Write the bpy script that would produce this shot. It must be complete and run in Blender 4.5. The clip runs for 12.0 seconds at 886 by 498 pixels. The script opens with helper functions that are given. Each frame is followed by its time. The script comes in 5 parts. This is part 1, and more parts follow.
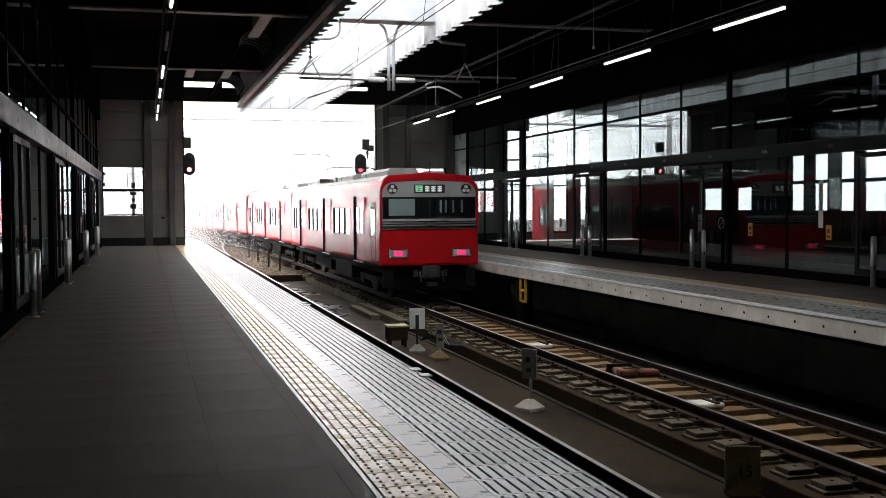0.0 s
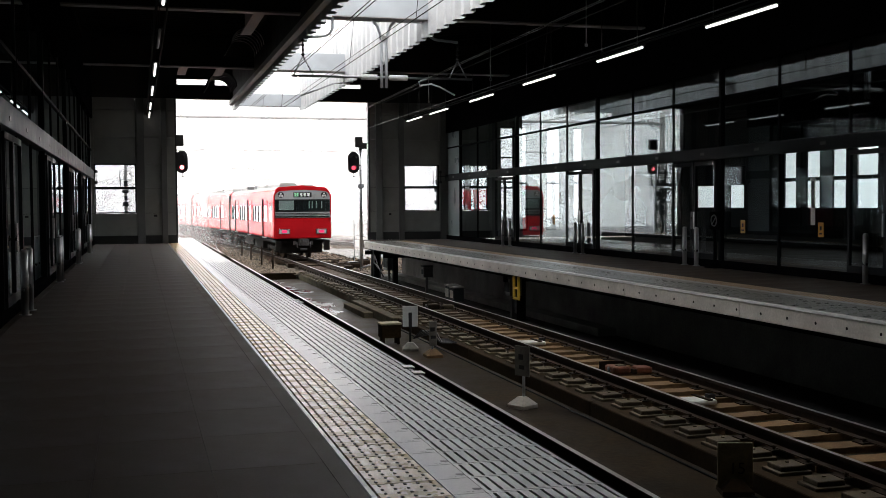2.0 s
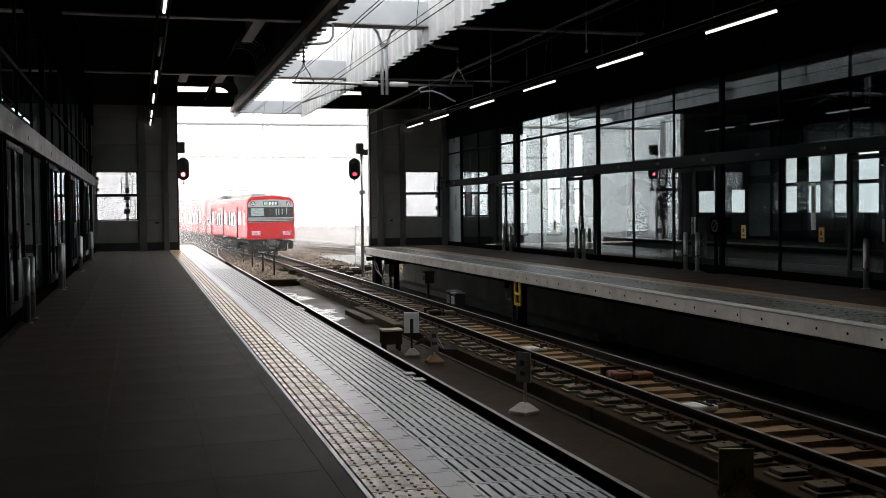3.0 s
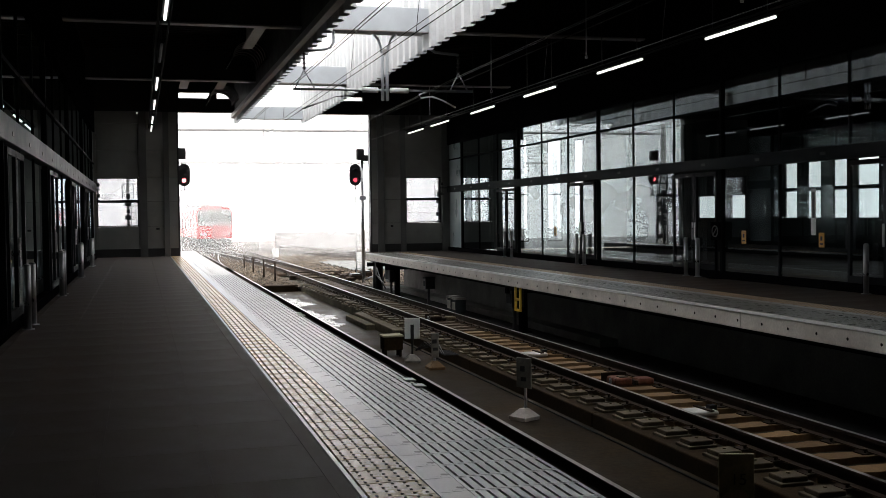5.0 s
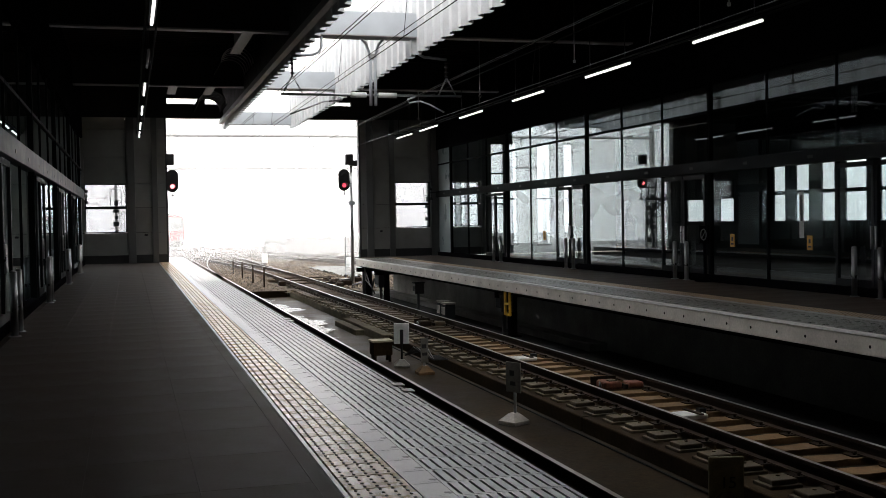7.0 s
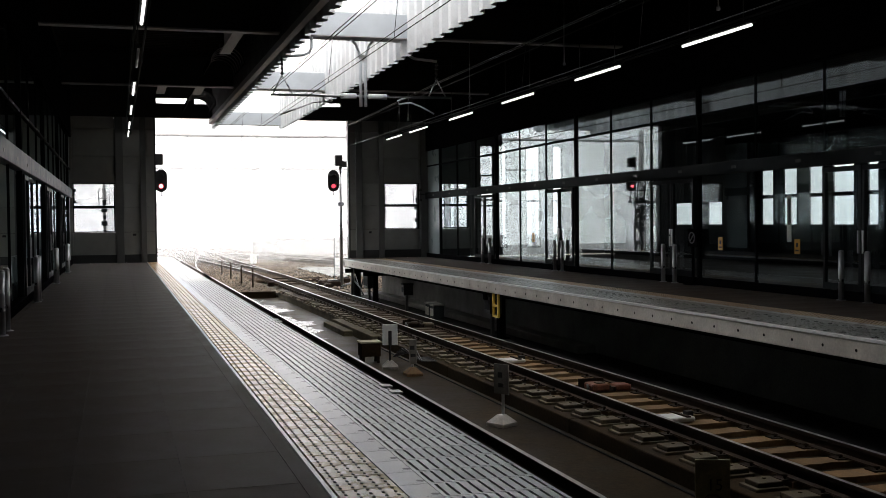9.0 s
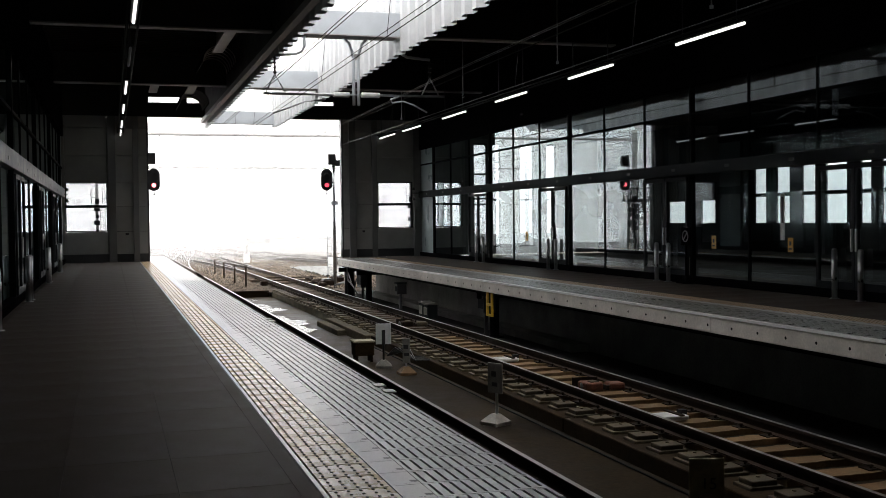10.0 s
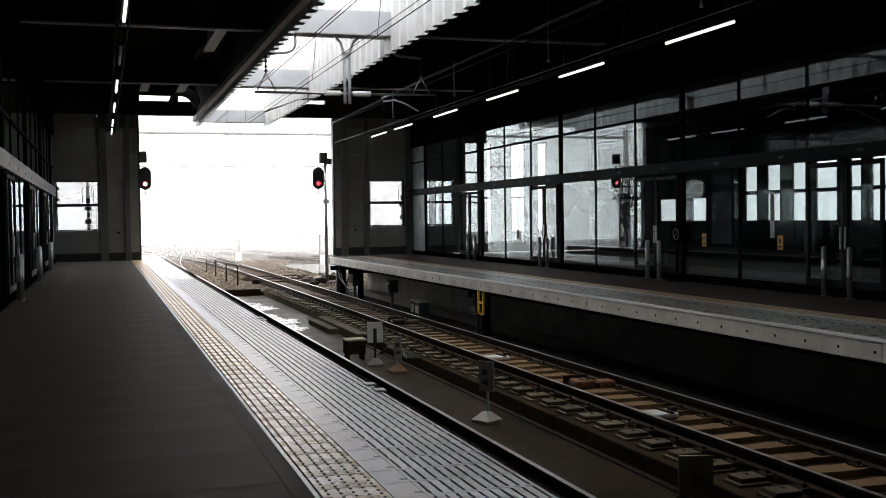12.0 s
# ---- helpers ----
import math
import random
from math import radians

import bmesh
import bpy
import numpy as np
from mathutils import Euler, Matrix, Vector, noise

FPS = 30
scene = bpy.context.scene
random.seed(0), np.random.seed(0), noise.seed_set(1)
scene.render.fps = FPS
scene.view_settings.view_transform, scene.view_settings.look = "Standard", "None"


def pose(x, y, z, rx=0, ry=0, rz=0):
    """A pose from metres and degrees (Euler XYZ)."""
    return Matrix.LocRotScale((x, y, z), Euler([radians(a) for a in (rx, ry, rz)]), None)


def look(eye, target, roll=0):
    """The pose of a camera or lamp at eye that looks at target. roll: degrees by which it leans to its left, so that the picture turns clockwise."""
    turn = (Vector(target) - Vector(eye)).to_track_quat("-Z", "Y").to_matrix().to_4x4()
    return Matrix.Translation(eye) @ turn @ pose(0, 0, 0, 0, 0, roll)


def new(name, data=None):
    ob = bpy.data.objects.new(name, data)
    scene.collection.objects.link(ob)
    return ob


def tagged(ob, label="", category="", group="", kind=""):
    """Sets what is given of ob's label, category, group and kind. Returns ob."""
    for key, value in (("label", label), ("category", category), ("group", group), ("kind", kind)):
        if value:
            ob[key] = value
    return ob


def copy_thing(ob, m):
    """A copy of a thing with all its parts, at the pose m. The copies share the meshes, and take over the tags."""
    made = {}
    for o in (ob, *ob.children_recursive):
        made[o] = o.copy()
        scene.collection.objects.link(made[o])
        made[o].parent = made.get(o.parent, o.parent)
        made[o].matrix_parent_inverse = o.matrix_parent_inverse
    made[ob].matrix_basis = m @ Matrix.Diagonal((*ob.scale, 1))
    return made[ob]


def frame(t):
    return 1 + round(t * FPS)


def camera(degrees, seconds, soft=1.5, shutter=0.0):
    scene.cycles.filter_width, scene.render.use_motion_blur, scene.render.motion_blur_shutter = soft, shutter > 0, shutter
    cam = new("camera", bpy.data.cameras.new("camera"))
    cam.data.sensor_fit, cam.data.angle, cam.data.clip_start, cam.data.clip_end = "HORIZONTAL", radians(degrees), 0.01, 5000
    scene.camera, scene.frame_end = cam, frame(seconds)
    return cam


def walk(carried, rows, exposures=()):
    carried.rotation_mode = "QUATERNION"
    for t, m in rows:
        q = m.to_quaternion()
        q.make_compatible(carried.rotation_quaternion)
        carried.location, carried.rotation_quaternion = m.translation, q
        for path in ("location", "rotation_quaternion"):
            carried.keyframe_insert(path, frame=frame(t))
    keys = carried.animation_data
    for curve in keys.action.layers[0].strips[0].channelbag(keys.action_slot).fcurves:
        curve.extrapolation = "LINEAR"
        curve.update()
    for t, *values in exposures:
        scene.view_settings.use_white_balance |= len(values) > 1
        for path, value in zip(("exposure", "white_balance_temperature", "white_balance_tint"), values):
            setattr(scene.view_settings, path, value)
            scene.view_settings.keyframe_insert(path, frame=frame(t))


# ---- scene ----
cam = camera(44.85, 12.0, soft=0.75)


def eye_row(t, x, y, z, yaw, pitch, roll):
    """A row of the walk from the eye and the turn: yaw to the right of the tracks, pitch upwards, roll to the left."""
    a, b = radians(yaw), radians(pitch)
    ahead = Vector((math.sin(a) * math.cos(b), math.cos(a) * math.cos(b), math.sin(b)))
    eye = Vector((x, y, z))
    return t, look(eye, eye + ahead * 10, roll)


PATH = [
    (0, -0.047, 0.054, 1.479, 15.472, -2.286, -0.338),
    (0.5, -0.058, 0.033, 1.481, 15.705, -2.450, 0.137),
    (1, -0.048, 0.074, 1.476, 16.281, -2.545, 0.226),
    (1.5, -0.043, 0.062, 1.483, 16.070, -2.562, -0.087),
    (2, -0.041, 0.055, 1.475, 15.830, -2.408, -0.392),
    (2.5, -0.056, 0.018, 1.489, 15.351, -2.235, -0.774),
    (3, -0.042, 0.028, 1.489, 15.759, -2.107, -0.605),
    (5, -0.039, 0.004, 1.496, 15.714, -1.814, -0.692),
    (5.5, -0.041, 0.003, 1.491, 15.852, -1.660, -0.649),
    (6, -0.034, 0.013, 1.495, 15.883, -1.631, -0.838),
    (6.5, -0.036, 0.007, 1.504, 16.047, -1.662, -0.908),
    (7, -0.016, 0.028, 1.487, 16.264, -1.553, -0.958),
    (9, -0.020, 0.012, 1.489, 16.852, -1.481, -0.595),
    (9.5, -0.013, 0.025, 1.494, 17.020, -1.534, -0.724),
    (10, -0.008, 0.043, 1.488, 17.196, -1.544, -0.676),
    (10.5, -0.009, 0.031, 1.491, 17.392, -1.593, -0.784),
    (11, -0.007, -0.000, 1.500, 17.536, -1.656, -0.904),
    (11.5, 0.001, 0.012, 1.494, 17.579, -1.663, -0.823),
    (12, -0.000, 0.000, 1.500, 17.609, -1.664, -0.779),
]
walk(cam, [eye_row(*r) for r in PATH], exposures=((0, 0.6), (0.5, 0.47), (1, 0.36), (2, -0.1), (2.5, -0.3), (5, -0.28), (9, -0.22), (12, -0.17)))

# ---- world and sun: fog under an overcast sky ----
world = bpy.data.worlds.new("overcast")
scene.world = world
world.use_nodes = True
wn = world.node_tree
sky = wn.nodes.new("ShaderNodeTexSky")
sky.sky_type, sky.sun_disc = "NISHITA", False
sky.sun_elevation, sky.sun_rotation = radians(48), radians(-20)
sky.air_density, sky.dust_density, sky.ozone_density = 1.0, 8.0, 1.0
veil = wn.nodes.new("ShaderNodeMix")
veil.data_type = "RGBA"
veil.inputs[0].default_value = 0.8
veil.inputs[7].default_value = (28.0, 27.6, 27.3, 1)
wn.links.new(sky.outputs[0], veil.inputs[6])
wn.links.new(veil.outputs[2], wn.nodes["Background"].inputs["Color"])
wn.nodes["Background"].inputs["Strength"].default_value = 0.15

sun = new("sun", bpy.data.lights.new("sun", "SUN"))
sun.data.energy, sun.data.angle, sun.data.color = 0.5, radians(40), (1.0, 0.98, 0.95)
sun.matrix_world = look((0, 0, 40), (12, -28, 0))


# ---- materials ----
def mat(name, colour, rough=0.6, metal=0.0, vary=0.25, scale=3.0, fine=40.0, bump=0.1, random_tone=0.0, streak=None, spec=0.5):
    """A surface with stains at one scale, grain at a finer one and a fine relief."""
    m = bpy.data.materials.new(name)
    m.use_nodes = True
    n, l = m.node_tree.nodes, m.node_tree.links
    b = n["Principled BSDF"]
    b.inputs["Metallic"].default_value = metal
    b.inputs["Specular IOR Level"].default_value = spec
    co = n.new("ShaderNodeTexCoord")
    vec = co.outputs["Object"]
    if streak:
        mp = n.new("ShaderNodeMapping")
        mp.inputs["Scale"].default_value = streak
        l.new(vec, mp.inputs[0])
        vec = mp.outputs[0]
    big, small = n.new("ShaderNodeTexNoise"), n.new("ShaderNodeTexNoise")
    for node, s, d in ((big, scale, 6), (small, fine, 3)):
        node.inputs["Scale"].default_value, node.inputs["Detail"].default_value = s, d
        node.inputs["Roughness"].default_value = 0.6
        l.new(vec, node.inputs["Vector"])
    ramp = n.new("ShaderNodeMapRange")
    ramp.inputs["From Min"].default_value, ramp.inputs["From Max"].default_value = 0.3, 0.7
    ramp.inputs["To Min"].default_value, ramp.inputs["To Max"].default_value = 1 - vary, 1 + vary
    l.new(big.outputs[0], ramp.inputs[0])
    grain = n.new("ShaderNodeMapRange")
    grain.inputs["From Min"].default_value, grain.inputs["From Max"].default_value = 0.3, 0.7
    grain.inputs["To Min"].default_value, grain.inputs["To Max"].default_value = 1 - vary * 0.5, 1 + vary * 0.5
    l.new(small.outputs[0], grain.inputs[0])
    mul = n.new("ShaderNodeMath")
    mul.operation = "MULTIPLY"
    l.new(ramp.outputs[0], mul.inputs[0])
    l.new(grain.outputs[0], mul.inputs[1])
    out = mul.outputs[0]
    if random_tone:
        info = n.new("ShaderNodeObjectInfo")
        rr = n.new("ShaderNodeMapRange")
        rr.inputs["To Min"].default_value, rr.inputs["To Max"].default_value = 1 - random_tone, 1 + random_tone
        l.new(info.outputs["Random"], rr.inputs[0])
        m2 = n.new("ShaderNodeMath")
        m2.operation = "MULTIPLY"
        l.new(out, m2.inputs[0])
        l.new(rr.outputs[0], m2.inputs[1])
        out = m2.outputs[0]
    sc = n.new("ShaderNodeVectorMath")
    sc.operation = "SCALE"
    sc.inputs[0].default_value = colour
    l.new(out, sc.inputs["Scale"])
    l.new(sc.outputs[0], b.inputs["Base Color"])
    rg = n.new("ShaderNodeMapRange")
    rg.inputs["From Min"].default_value, rg.inputs["From Max"].default_value = 0.3, 0.7
    rg.inputs["To Min"].default_value, rg.inputs["To Max"].default_value = max(0.02, rough - 0.12), min(1, rough + 0.1)
    l.new(big.outputs[0], rg.inputs[0])
    l.new(rg.outputs[0], b.inputs["Roughness"])
    if bump:
        bp = n.new("ShaderNodeBump")
        bp.inputs["Strength"].default_value, bp.inputs["Distance"].default_value = bump, 0.01
        l.new(small.outputs[0], bp.inputs["Height"])
        l.new(bp.outputs[0], b.inputs["Normal"])
    return m


def lacquer(m, weight=1.0, ior=1.6):
    """A clear coat over a paint of even gloss."""
    b = m.node_tree.nodes["Principled BSDF"]
    m.node_tree.links.remove(b.inputs["Roughness"].links[0])
    b.inputs["Roughness"].default_value = 0.24
    b.inputs["Coat Weight"].default_value, b.inputs["Coat Roughness"].default_value, b.inputs["Coat IOR"].default_value = weight, 0.06, ior
    return m


def glow(name, colour, strength):
    m = bpy.data.materials.new(name)
    m.use_nodes = True
    b = m.node_tree.nodes["Principled BSDF"]
    b.inputs["Base Color"].default_value = (*colour, 1)
    b.inputs["Emission Color"].default_value = (*colour, 1)
    b.inputs["Emission Strength"].default_value = strength
    return m


def pane_glass(name, tint, faces=1.75, rough=0.0):
    """A thin pane: tinted, clear from straight on and more of a mirror the more it is seen at a slant."""
    m = bpy.data.materials.new(name)
    m.use_nodes = True
    n, l = m.node_tree.nodes, m.node_tree.links
    n.remove(n["Principled BSDF"])
    tr, gl, mx, lw = (n.new("ShaderNode" + k) for k in ("BsdfTransparent", "BsdfGlossy", "MixShader", "LayerWeight"))
    tr.inputs[0].default_value = (*tint, 1)
    gl.inputs[0].default_value = (0.82, 0.93, 0.96, 1)
    gl.inputs["Roughness"].default_value = rough
    lw.inputs[0].default_value = 0.5
    power, gain = n.new("ShaderNodeMath"), n.new("ShaderNodeMath")
    power.operation, gain.operation, gain.use_clamp = "POWER", "MULTIPLY_ADD", True
    power.inputs[1].default_value = 5.0
    gain.inputs[1].default_value, gain.inputs[2].default_value = 0.96 * faces, 0.04 * faces
    l.new(lw.outputs["Facing"], power.inputs[0])
    l.new(power.outputs[0], gain.inputs[0])
    l.new(gain.outputs[0], mx.inputs[0])
    l.new(tr.outputs[0], mx.inputs[1])
    l.new(gl.outputs[0], mx.inputs[2])
    l.new(mx.outputs[0], n["Material Output"].inputs[0])
    return m


def fog_sheet(name, cover):
    """Fog in a thin sheet: droplets that scatter the sky's light, with soft drifts in it."""
    m = bpy.data.materials.new(name)
    m.use_nodes = True
    n, l = m.node_tree.nodes, m.node_tree.links
    n.remove(n["Principled BSDF"])
    tr, tl, df, half, mx = (n.new("ShaderNode" + k) for k in ("BsdfTransparent", "BsdfTranslucent", "BsdfDiffuse", "MixShader", "MixShader"))
    tl.inputs[0].default_value = df.inputs[0].default_value = (0.95, 0.95, 0.95, 1)
    l.new(tl.outputs[0], half.inputs[1])
    l.new(df.outputs[0], half.inputs[2])
    co, ns, rg = n.new("ShaderNodeTexCoord"), n.new("ShaderNodeTexNoise"), n.new("ShaderNodeMapRange")
    ns.inputs["Scale"].default_value = 0.25
    rg.inputs["To Min"].default_value, rg.inputs["To Max"].default_value = cover * 0.75, cover * 1.25
    l.new(co.outputs["Object"], ns.inputs["Vector"])
    l.new(ns.outputs[0], rg.inputs[0])
    l.new(rg.outputs[0], mx.inputs[0])
    l.new(tr.outputs[0], mx.inputs[1])
    l.new(half.outputs[0], mx.inputs[2])
    l.new(mx.outputs[0], n["Material Output"].inputs[0])
    return m


M = dict(
    tile=mat("dark_stone_tile", (0.048, 0.035, 0.0265), 0.6, vary=0.22, scale=1.2, fine=60, bump=0.08, random_tone=0.03, spec=0.09),
    joint=mat("joint", (0.03, 0.03, 0.03), 0.8),
    tactile=mat("tactile_tile", (0.70, 0.47, 0.215), 0.3, vary=0.18, scale=4, fine=60, bump=0.08, random_tone=0.08, spec=0.8),
    far_tactile=mat("worn_ochre_tactile_tile", (0.40, 0.25, 0.10), 0.35, vary=0.2, scale=4, fine=60, random_tone=0.15),
    dark_plate=mat("dull_grating", (0.19, 0.185, 0.175), 0.33, 0.5, vary=0.2, scale=3, fine=80, random_tone=0.2),
    dot=mat("tactile_dot", (0.24, 0.17, 0.09), 0.6),
    plate=mat("grating_steel", (0.37, 0.38, 0.39), 0.36, 0.5, vary=0.15, scale=3, fine=80, bump=0.05, random_tone=0.1),
    plain_plate=mat("smooth_edge_plate", (0.37, 0.37, 0.38), 0.34, 0.35, vary=0.2, scale=2.5, fine=50, bump=0.05, random_tone=0.08),
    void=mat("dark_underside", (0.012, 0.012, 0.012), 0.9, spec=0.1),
    fascia=mat("pale_concrete_beam", (0.55, 0.52, 0.475), 0.8, vary=0.22, scale=1.5, fine=30, bump=0.3),
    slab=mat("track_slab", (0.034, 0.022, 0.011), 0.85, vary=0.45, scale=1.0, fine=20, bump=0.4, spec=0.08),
    bed=mat("wet_concrete_bed", (0.024, 0.0165, 0.0083), 0.55, vary=0.75, scale=0.8, fine=15, bump=0.3, spec=0.06),
    red_rust=mat("red_rusted_cover", (0.17, 0.06, 0.035), 0.7, vary=0.45, scale=9, fine=60, bump=0.3),
    pale_slab=mat("pale_olive_slab", (0.10, 0.086, 0.056), 0.85, vary=0.45, scale=1.3, fine=22, bump=0.4, spec=0.1),
    puddle=mat("rain_water", (0.035, 0.035, 0.035), 0.28, vary=0.2, bump=0.0, fine=12, scale=3, spec=0.3),
    wood=mat("sleeper_timber", (0.20, 0.118, 0.052), 0.75, vary=0.35, scale=2.5, fine=30, bump=0.5, random_tone=0.2),
    block=mat("weathered_bearing_block", (0.085, 0.064, 0.036), 0.8, vary=0.35, scale=5, fine=40, bump=0.4, random_tone=0.25),
    under_wall=mat("grey_under_platform_concrete", (0.15, 0.146, 0.138), 0.9, vary=0.35, scale=1.2, fine=25, bump=0.3, spec=0.1),
    dark_wood=mat("dark_sleeper_timber", (0.075, 0.048, 0.028), 0.75, vary=0.35, scale=2.5, fine=30, bump=0.5, random_tone=0.25),
    rust=mat("rusty_iron", (0.03, 0.02, 0.014), 0.75, 0.1, vary=0.4, scale=6, fine=60, bump=0.3, spec=0.1),
    rail_top=mat("worn_rail", (0.42, 0.41, 0.40), 0.42, 0.9, vary=0.15, scale=5, bump=0.03),
    ballast=mat("ballast_stone", (0.085, 0.064, 0.044), 0.9, vary=0.7, scale=5, fine=18, bump=1.0),
    frame=mat("dark_facade_metal", (0.011, 0.013, 0.014), 0.8, 0.0, vary=0.15, scale=2, bump=0.03, spec=0.04),
    beam=mat("grey_facade_beam", (0.03, 0.034, 0.036), 0.75, 0.0, vary=0.12, scale=2, bump=0.03, spec=0.06),
    steel=mat("brushed_steel", (0.42, 0.43, 0.44), 0.35, 0.9, vary=0.1, scale=4, fine=90, bump=0.05),
    white_steel=mat("white_painted_steel", (0.50, 0.53, 0.56), 0.5, vary=0.08, scale=2, bump=0.05),
    skirt=mat("white_corrugated_sheet", (0.6, 0.61, 0.62), 0.5, vary=0.1, scale=2, bump=0.05),
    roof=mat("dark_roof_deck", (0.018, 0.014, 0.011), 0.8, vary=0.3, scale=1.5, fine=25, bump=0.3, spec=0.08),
    girder=mat("dark_girder", (0.022, 0.021, 0.02), 0.6, 0.2, vary=0.2, scale=2),
    flange=mat("grey_girder_flange", (0.34, 0.33, 0.32), 0.55, vary=0.15, scale=3),
    panel=mat("grey_wall_panel", (0.26, 0.26, 0.25), 0.55, vary=0.14, scale=1.2, fine=50, bump=0.06, random_tone=0.06),
    column=mat("grey_column", (0.13, 0.13, 0.13), 0.5, vary=0.12, scale=1.5, bump=0.05),
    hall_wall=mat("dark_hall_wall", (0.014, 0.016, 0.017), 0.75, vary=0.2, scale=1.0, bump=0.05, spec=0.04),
    skirting=mat("black_skirting", (0.03, 0.03, 0.032), 0.45, vary=0.2),
    black=mat("black_paint", (0.018, 0.018, 0.02), 0.45, vary=0.15),
    yellow=mat("yellow_paint", (0.55, 0.34, 0.03), 0.5, vary=0.2, scale=6),
    orange=mat("orange_sticker", (0.6, 0.3, 0.04), 0.5, vary=0.05),
    white=mat("white_board", (0.75, 0.76, 0.75), 0.5, vary=0.1, scale=5),
    olive_board=mat("weathered_olive_board", (0.4, 0.37, 0.24), 0.7, vary=0.35, scale=6),
    grey_board=mat("weathered_grey_board", (0.2, 0.19, 0.165), 0.7, vary=0.3, scale=6),
    red=lacquer(mat("red_train_paint", (0.52, 0.012, 0.018), 0.24, vary=0.08, scale=1.0, fine=20, bump=0.0, spec=0.08), 0.0, 1.4),
    bandgrey=mat("grey_train_front", (0.4, 0.41, 0.42), 0.35, vary=0.1, scale=1.5, bump=0.0),
    roofgrey=mat("grey_train_roof", (0.34, 0.34, 0.33), 0.65, vary=0.2, scale=2),
    under=mat("sooty_underframe", (0.012, 0.011, 0.010), 0.85, vary=0.4, scale=4, spec=0.08),
    iron=mat("greasy_coupler_iron", (0.06, 0.06, 0.06), 0.5, 0.4, vary=0.3, scale=8),
    chrome=mat("chrome_bezel", (0.85, 0.76, 0.78), 0.15, 1.0, vary=0.05, bump=0.0),
    parapet=mat("pale_parapet", (0.42, 0.42, 0.42), 0.7, vary=0.15, scale=0.6),
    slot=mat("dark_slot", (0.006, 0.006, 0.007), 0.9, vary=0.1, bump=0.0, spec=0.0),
    bed_black=mat("near_black_bed", (0.012, 0.011, 0.010), 0.8, vary=0.4, scale=3, spec=0.05),
    snow=mat("pale_gravel_strip", (0.2, 0.2, 0.19), 0.8, vary=0.25, scale=1.0, bump=0.4),
    ground=mat("wet_ground", (0.055, 0.05, 0.045), 0.75, vary=0.35, scale=0.4, fine=10, bump=0.5),
    green=glow("display_green", (0.3, 0.7, 0.42), 0.35),
    amber=glow("display_white", (0.85, 0.95, 0.85), 0.4),
    frosted=mat("frosted_blue_panel", (0.30, 0.36, 0.37), 0.35, vary=0.06, scale=1.5, bump=0.0),
    pale_beam=mat("blue_grey_beam", (0.055, 0.065, 0.08), 0.55, 0.0, vary=0.15, scale=2, bump=0.03, spec=0.12),
    leaf=mat("grey_door_frame", (0.024, 0.027, 0.029), 0.6, 0.0, vary=0.12, scale=3, bump=0.03, spec=0.08),
    tube=glow("lamp_tube", (1.0, 0.97, 0.92), 1.5),
    tail=glow("tail_light", (1.0, 0.03, 0.14), 0.9),
    signal=glow("signal_red", (1.0, 0.13, 0.15), 9.0),
    signal_dim=glow("signal_red_dim", (1.0, 0.07, 0.12), 2.2),
    glass=pane_glass("facade_glass", (0.66, 0.73, 0.74), 1.75),
    tinted=pane_glass("frosted_tinted_pane", (0.22, 0.235, 0.24), rough=0.1),
    clear=pane_glass("window_pane", (0.37, 0.38, 0.392)),
    screen=pane_glass("windscreen_glass", (0.84, 0.9, 0.9), 2.2),
    side_glass=pane_glass("train_side_glass", (0.25, 0.27, 0.28), 2.5),
)


# ---- building helpers ----
def bx(bm, x0, x1, y0, y1, z0, z1, slot=0, bevel=0.0):
    """A box between two corners."""
    v = [bm.verts.new((x, y, z)) for x in (x0, x1) for y in (y0, y1) for z in (z0, z1)]
    faces = [bm.faces.new([v[i] for i in q]) for q in ((0, 1, 3, 2), (4, 6, 7, 5), (0, 4, 5, 1), (2, 3, 7, 6), (0, 2, 6, 4), (1, 5, 7, 3))]
    for f in faces:
        f.material_index = slot
    if bevel:
        edges = {e for f in faces for e in f.edges}
        bmesh.ops.bevel(bm, geom=list(edges), offset=bevel, segments=2, affect="EDGES", profile=0.5, material=slot)


def rod(bm, a, b, r, seg=10, r2=None, slot=0):
    """A round rod, tapered where r2 is given, from a to b."""
    a, b = Vector(a), Vector(b)
    d = (b - a).normalized()
    u = d.orthogonal().normalized()
    w = d.cross(u)
    r2 = r if r2 is None else r2
    rings = []
    for p, q in ((a, r), (b, r2)):
        rings.append([bm.verts.new(p + (u * math.cos(k * math.tau / seg) + w * math.sin(k * math.tau / seg)) * q) for k in range(seg)])
    for k in range(seg):
        f = bm.faces.new((rings[0][k], rings[0][(k + 1) % seg], rings[1][(k + 1) % seg], rings[1][k]))
        f.smooth, f.material_index = True, slot
    bm.faces.new(rings[0][::-1]).material_index = slot
    bm.faces.new(rings[1]).material_index = slot


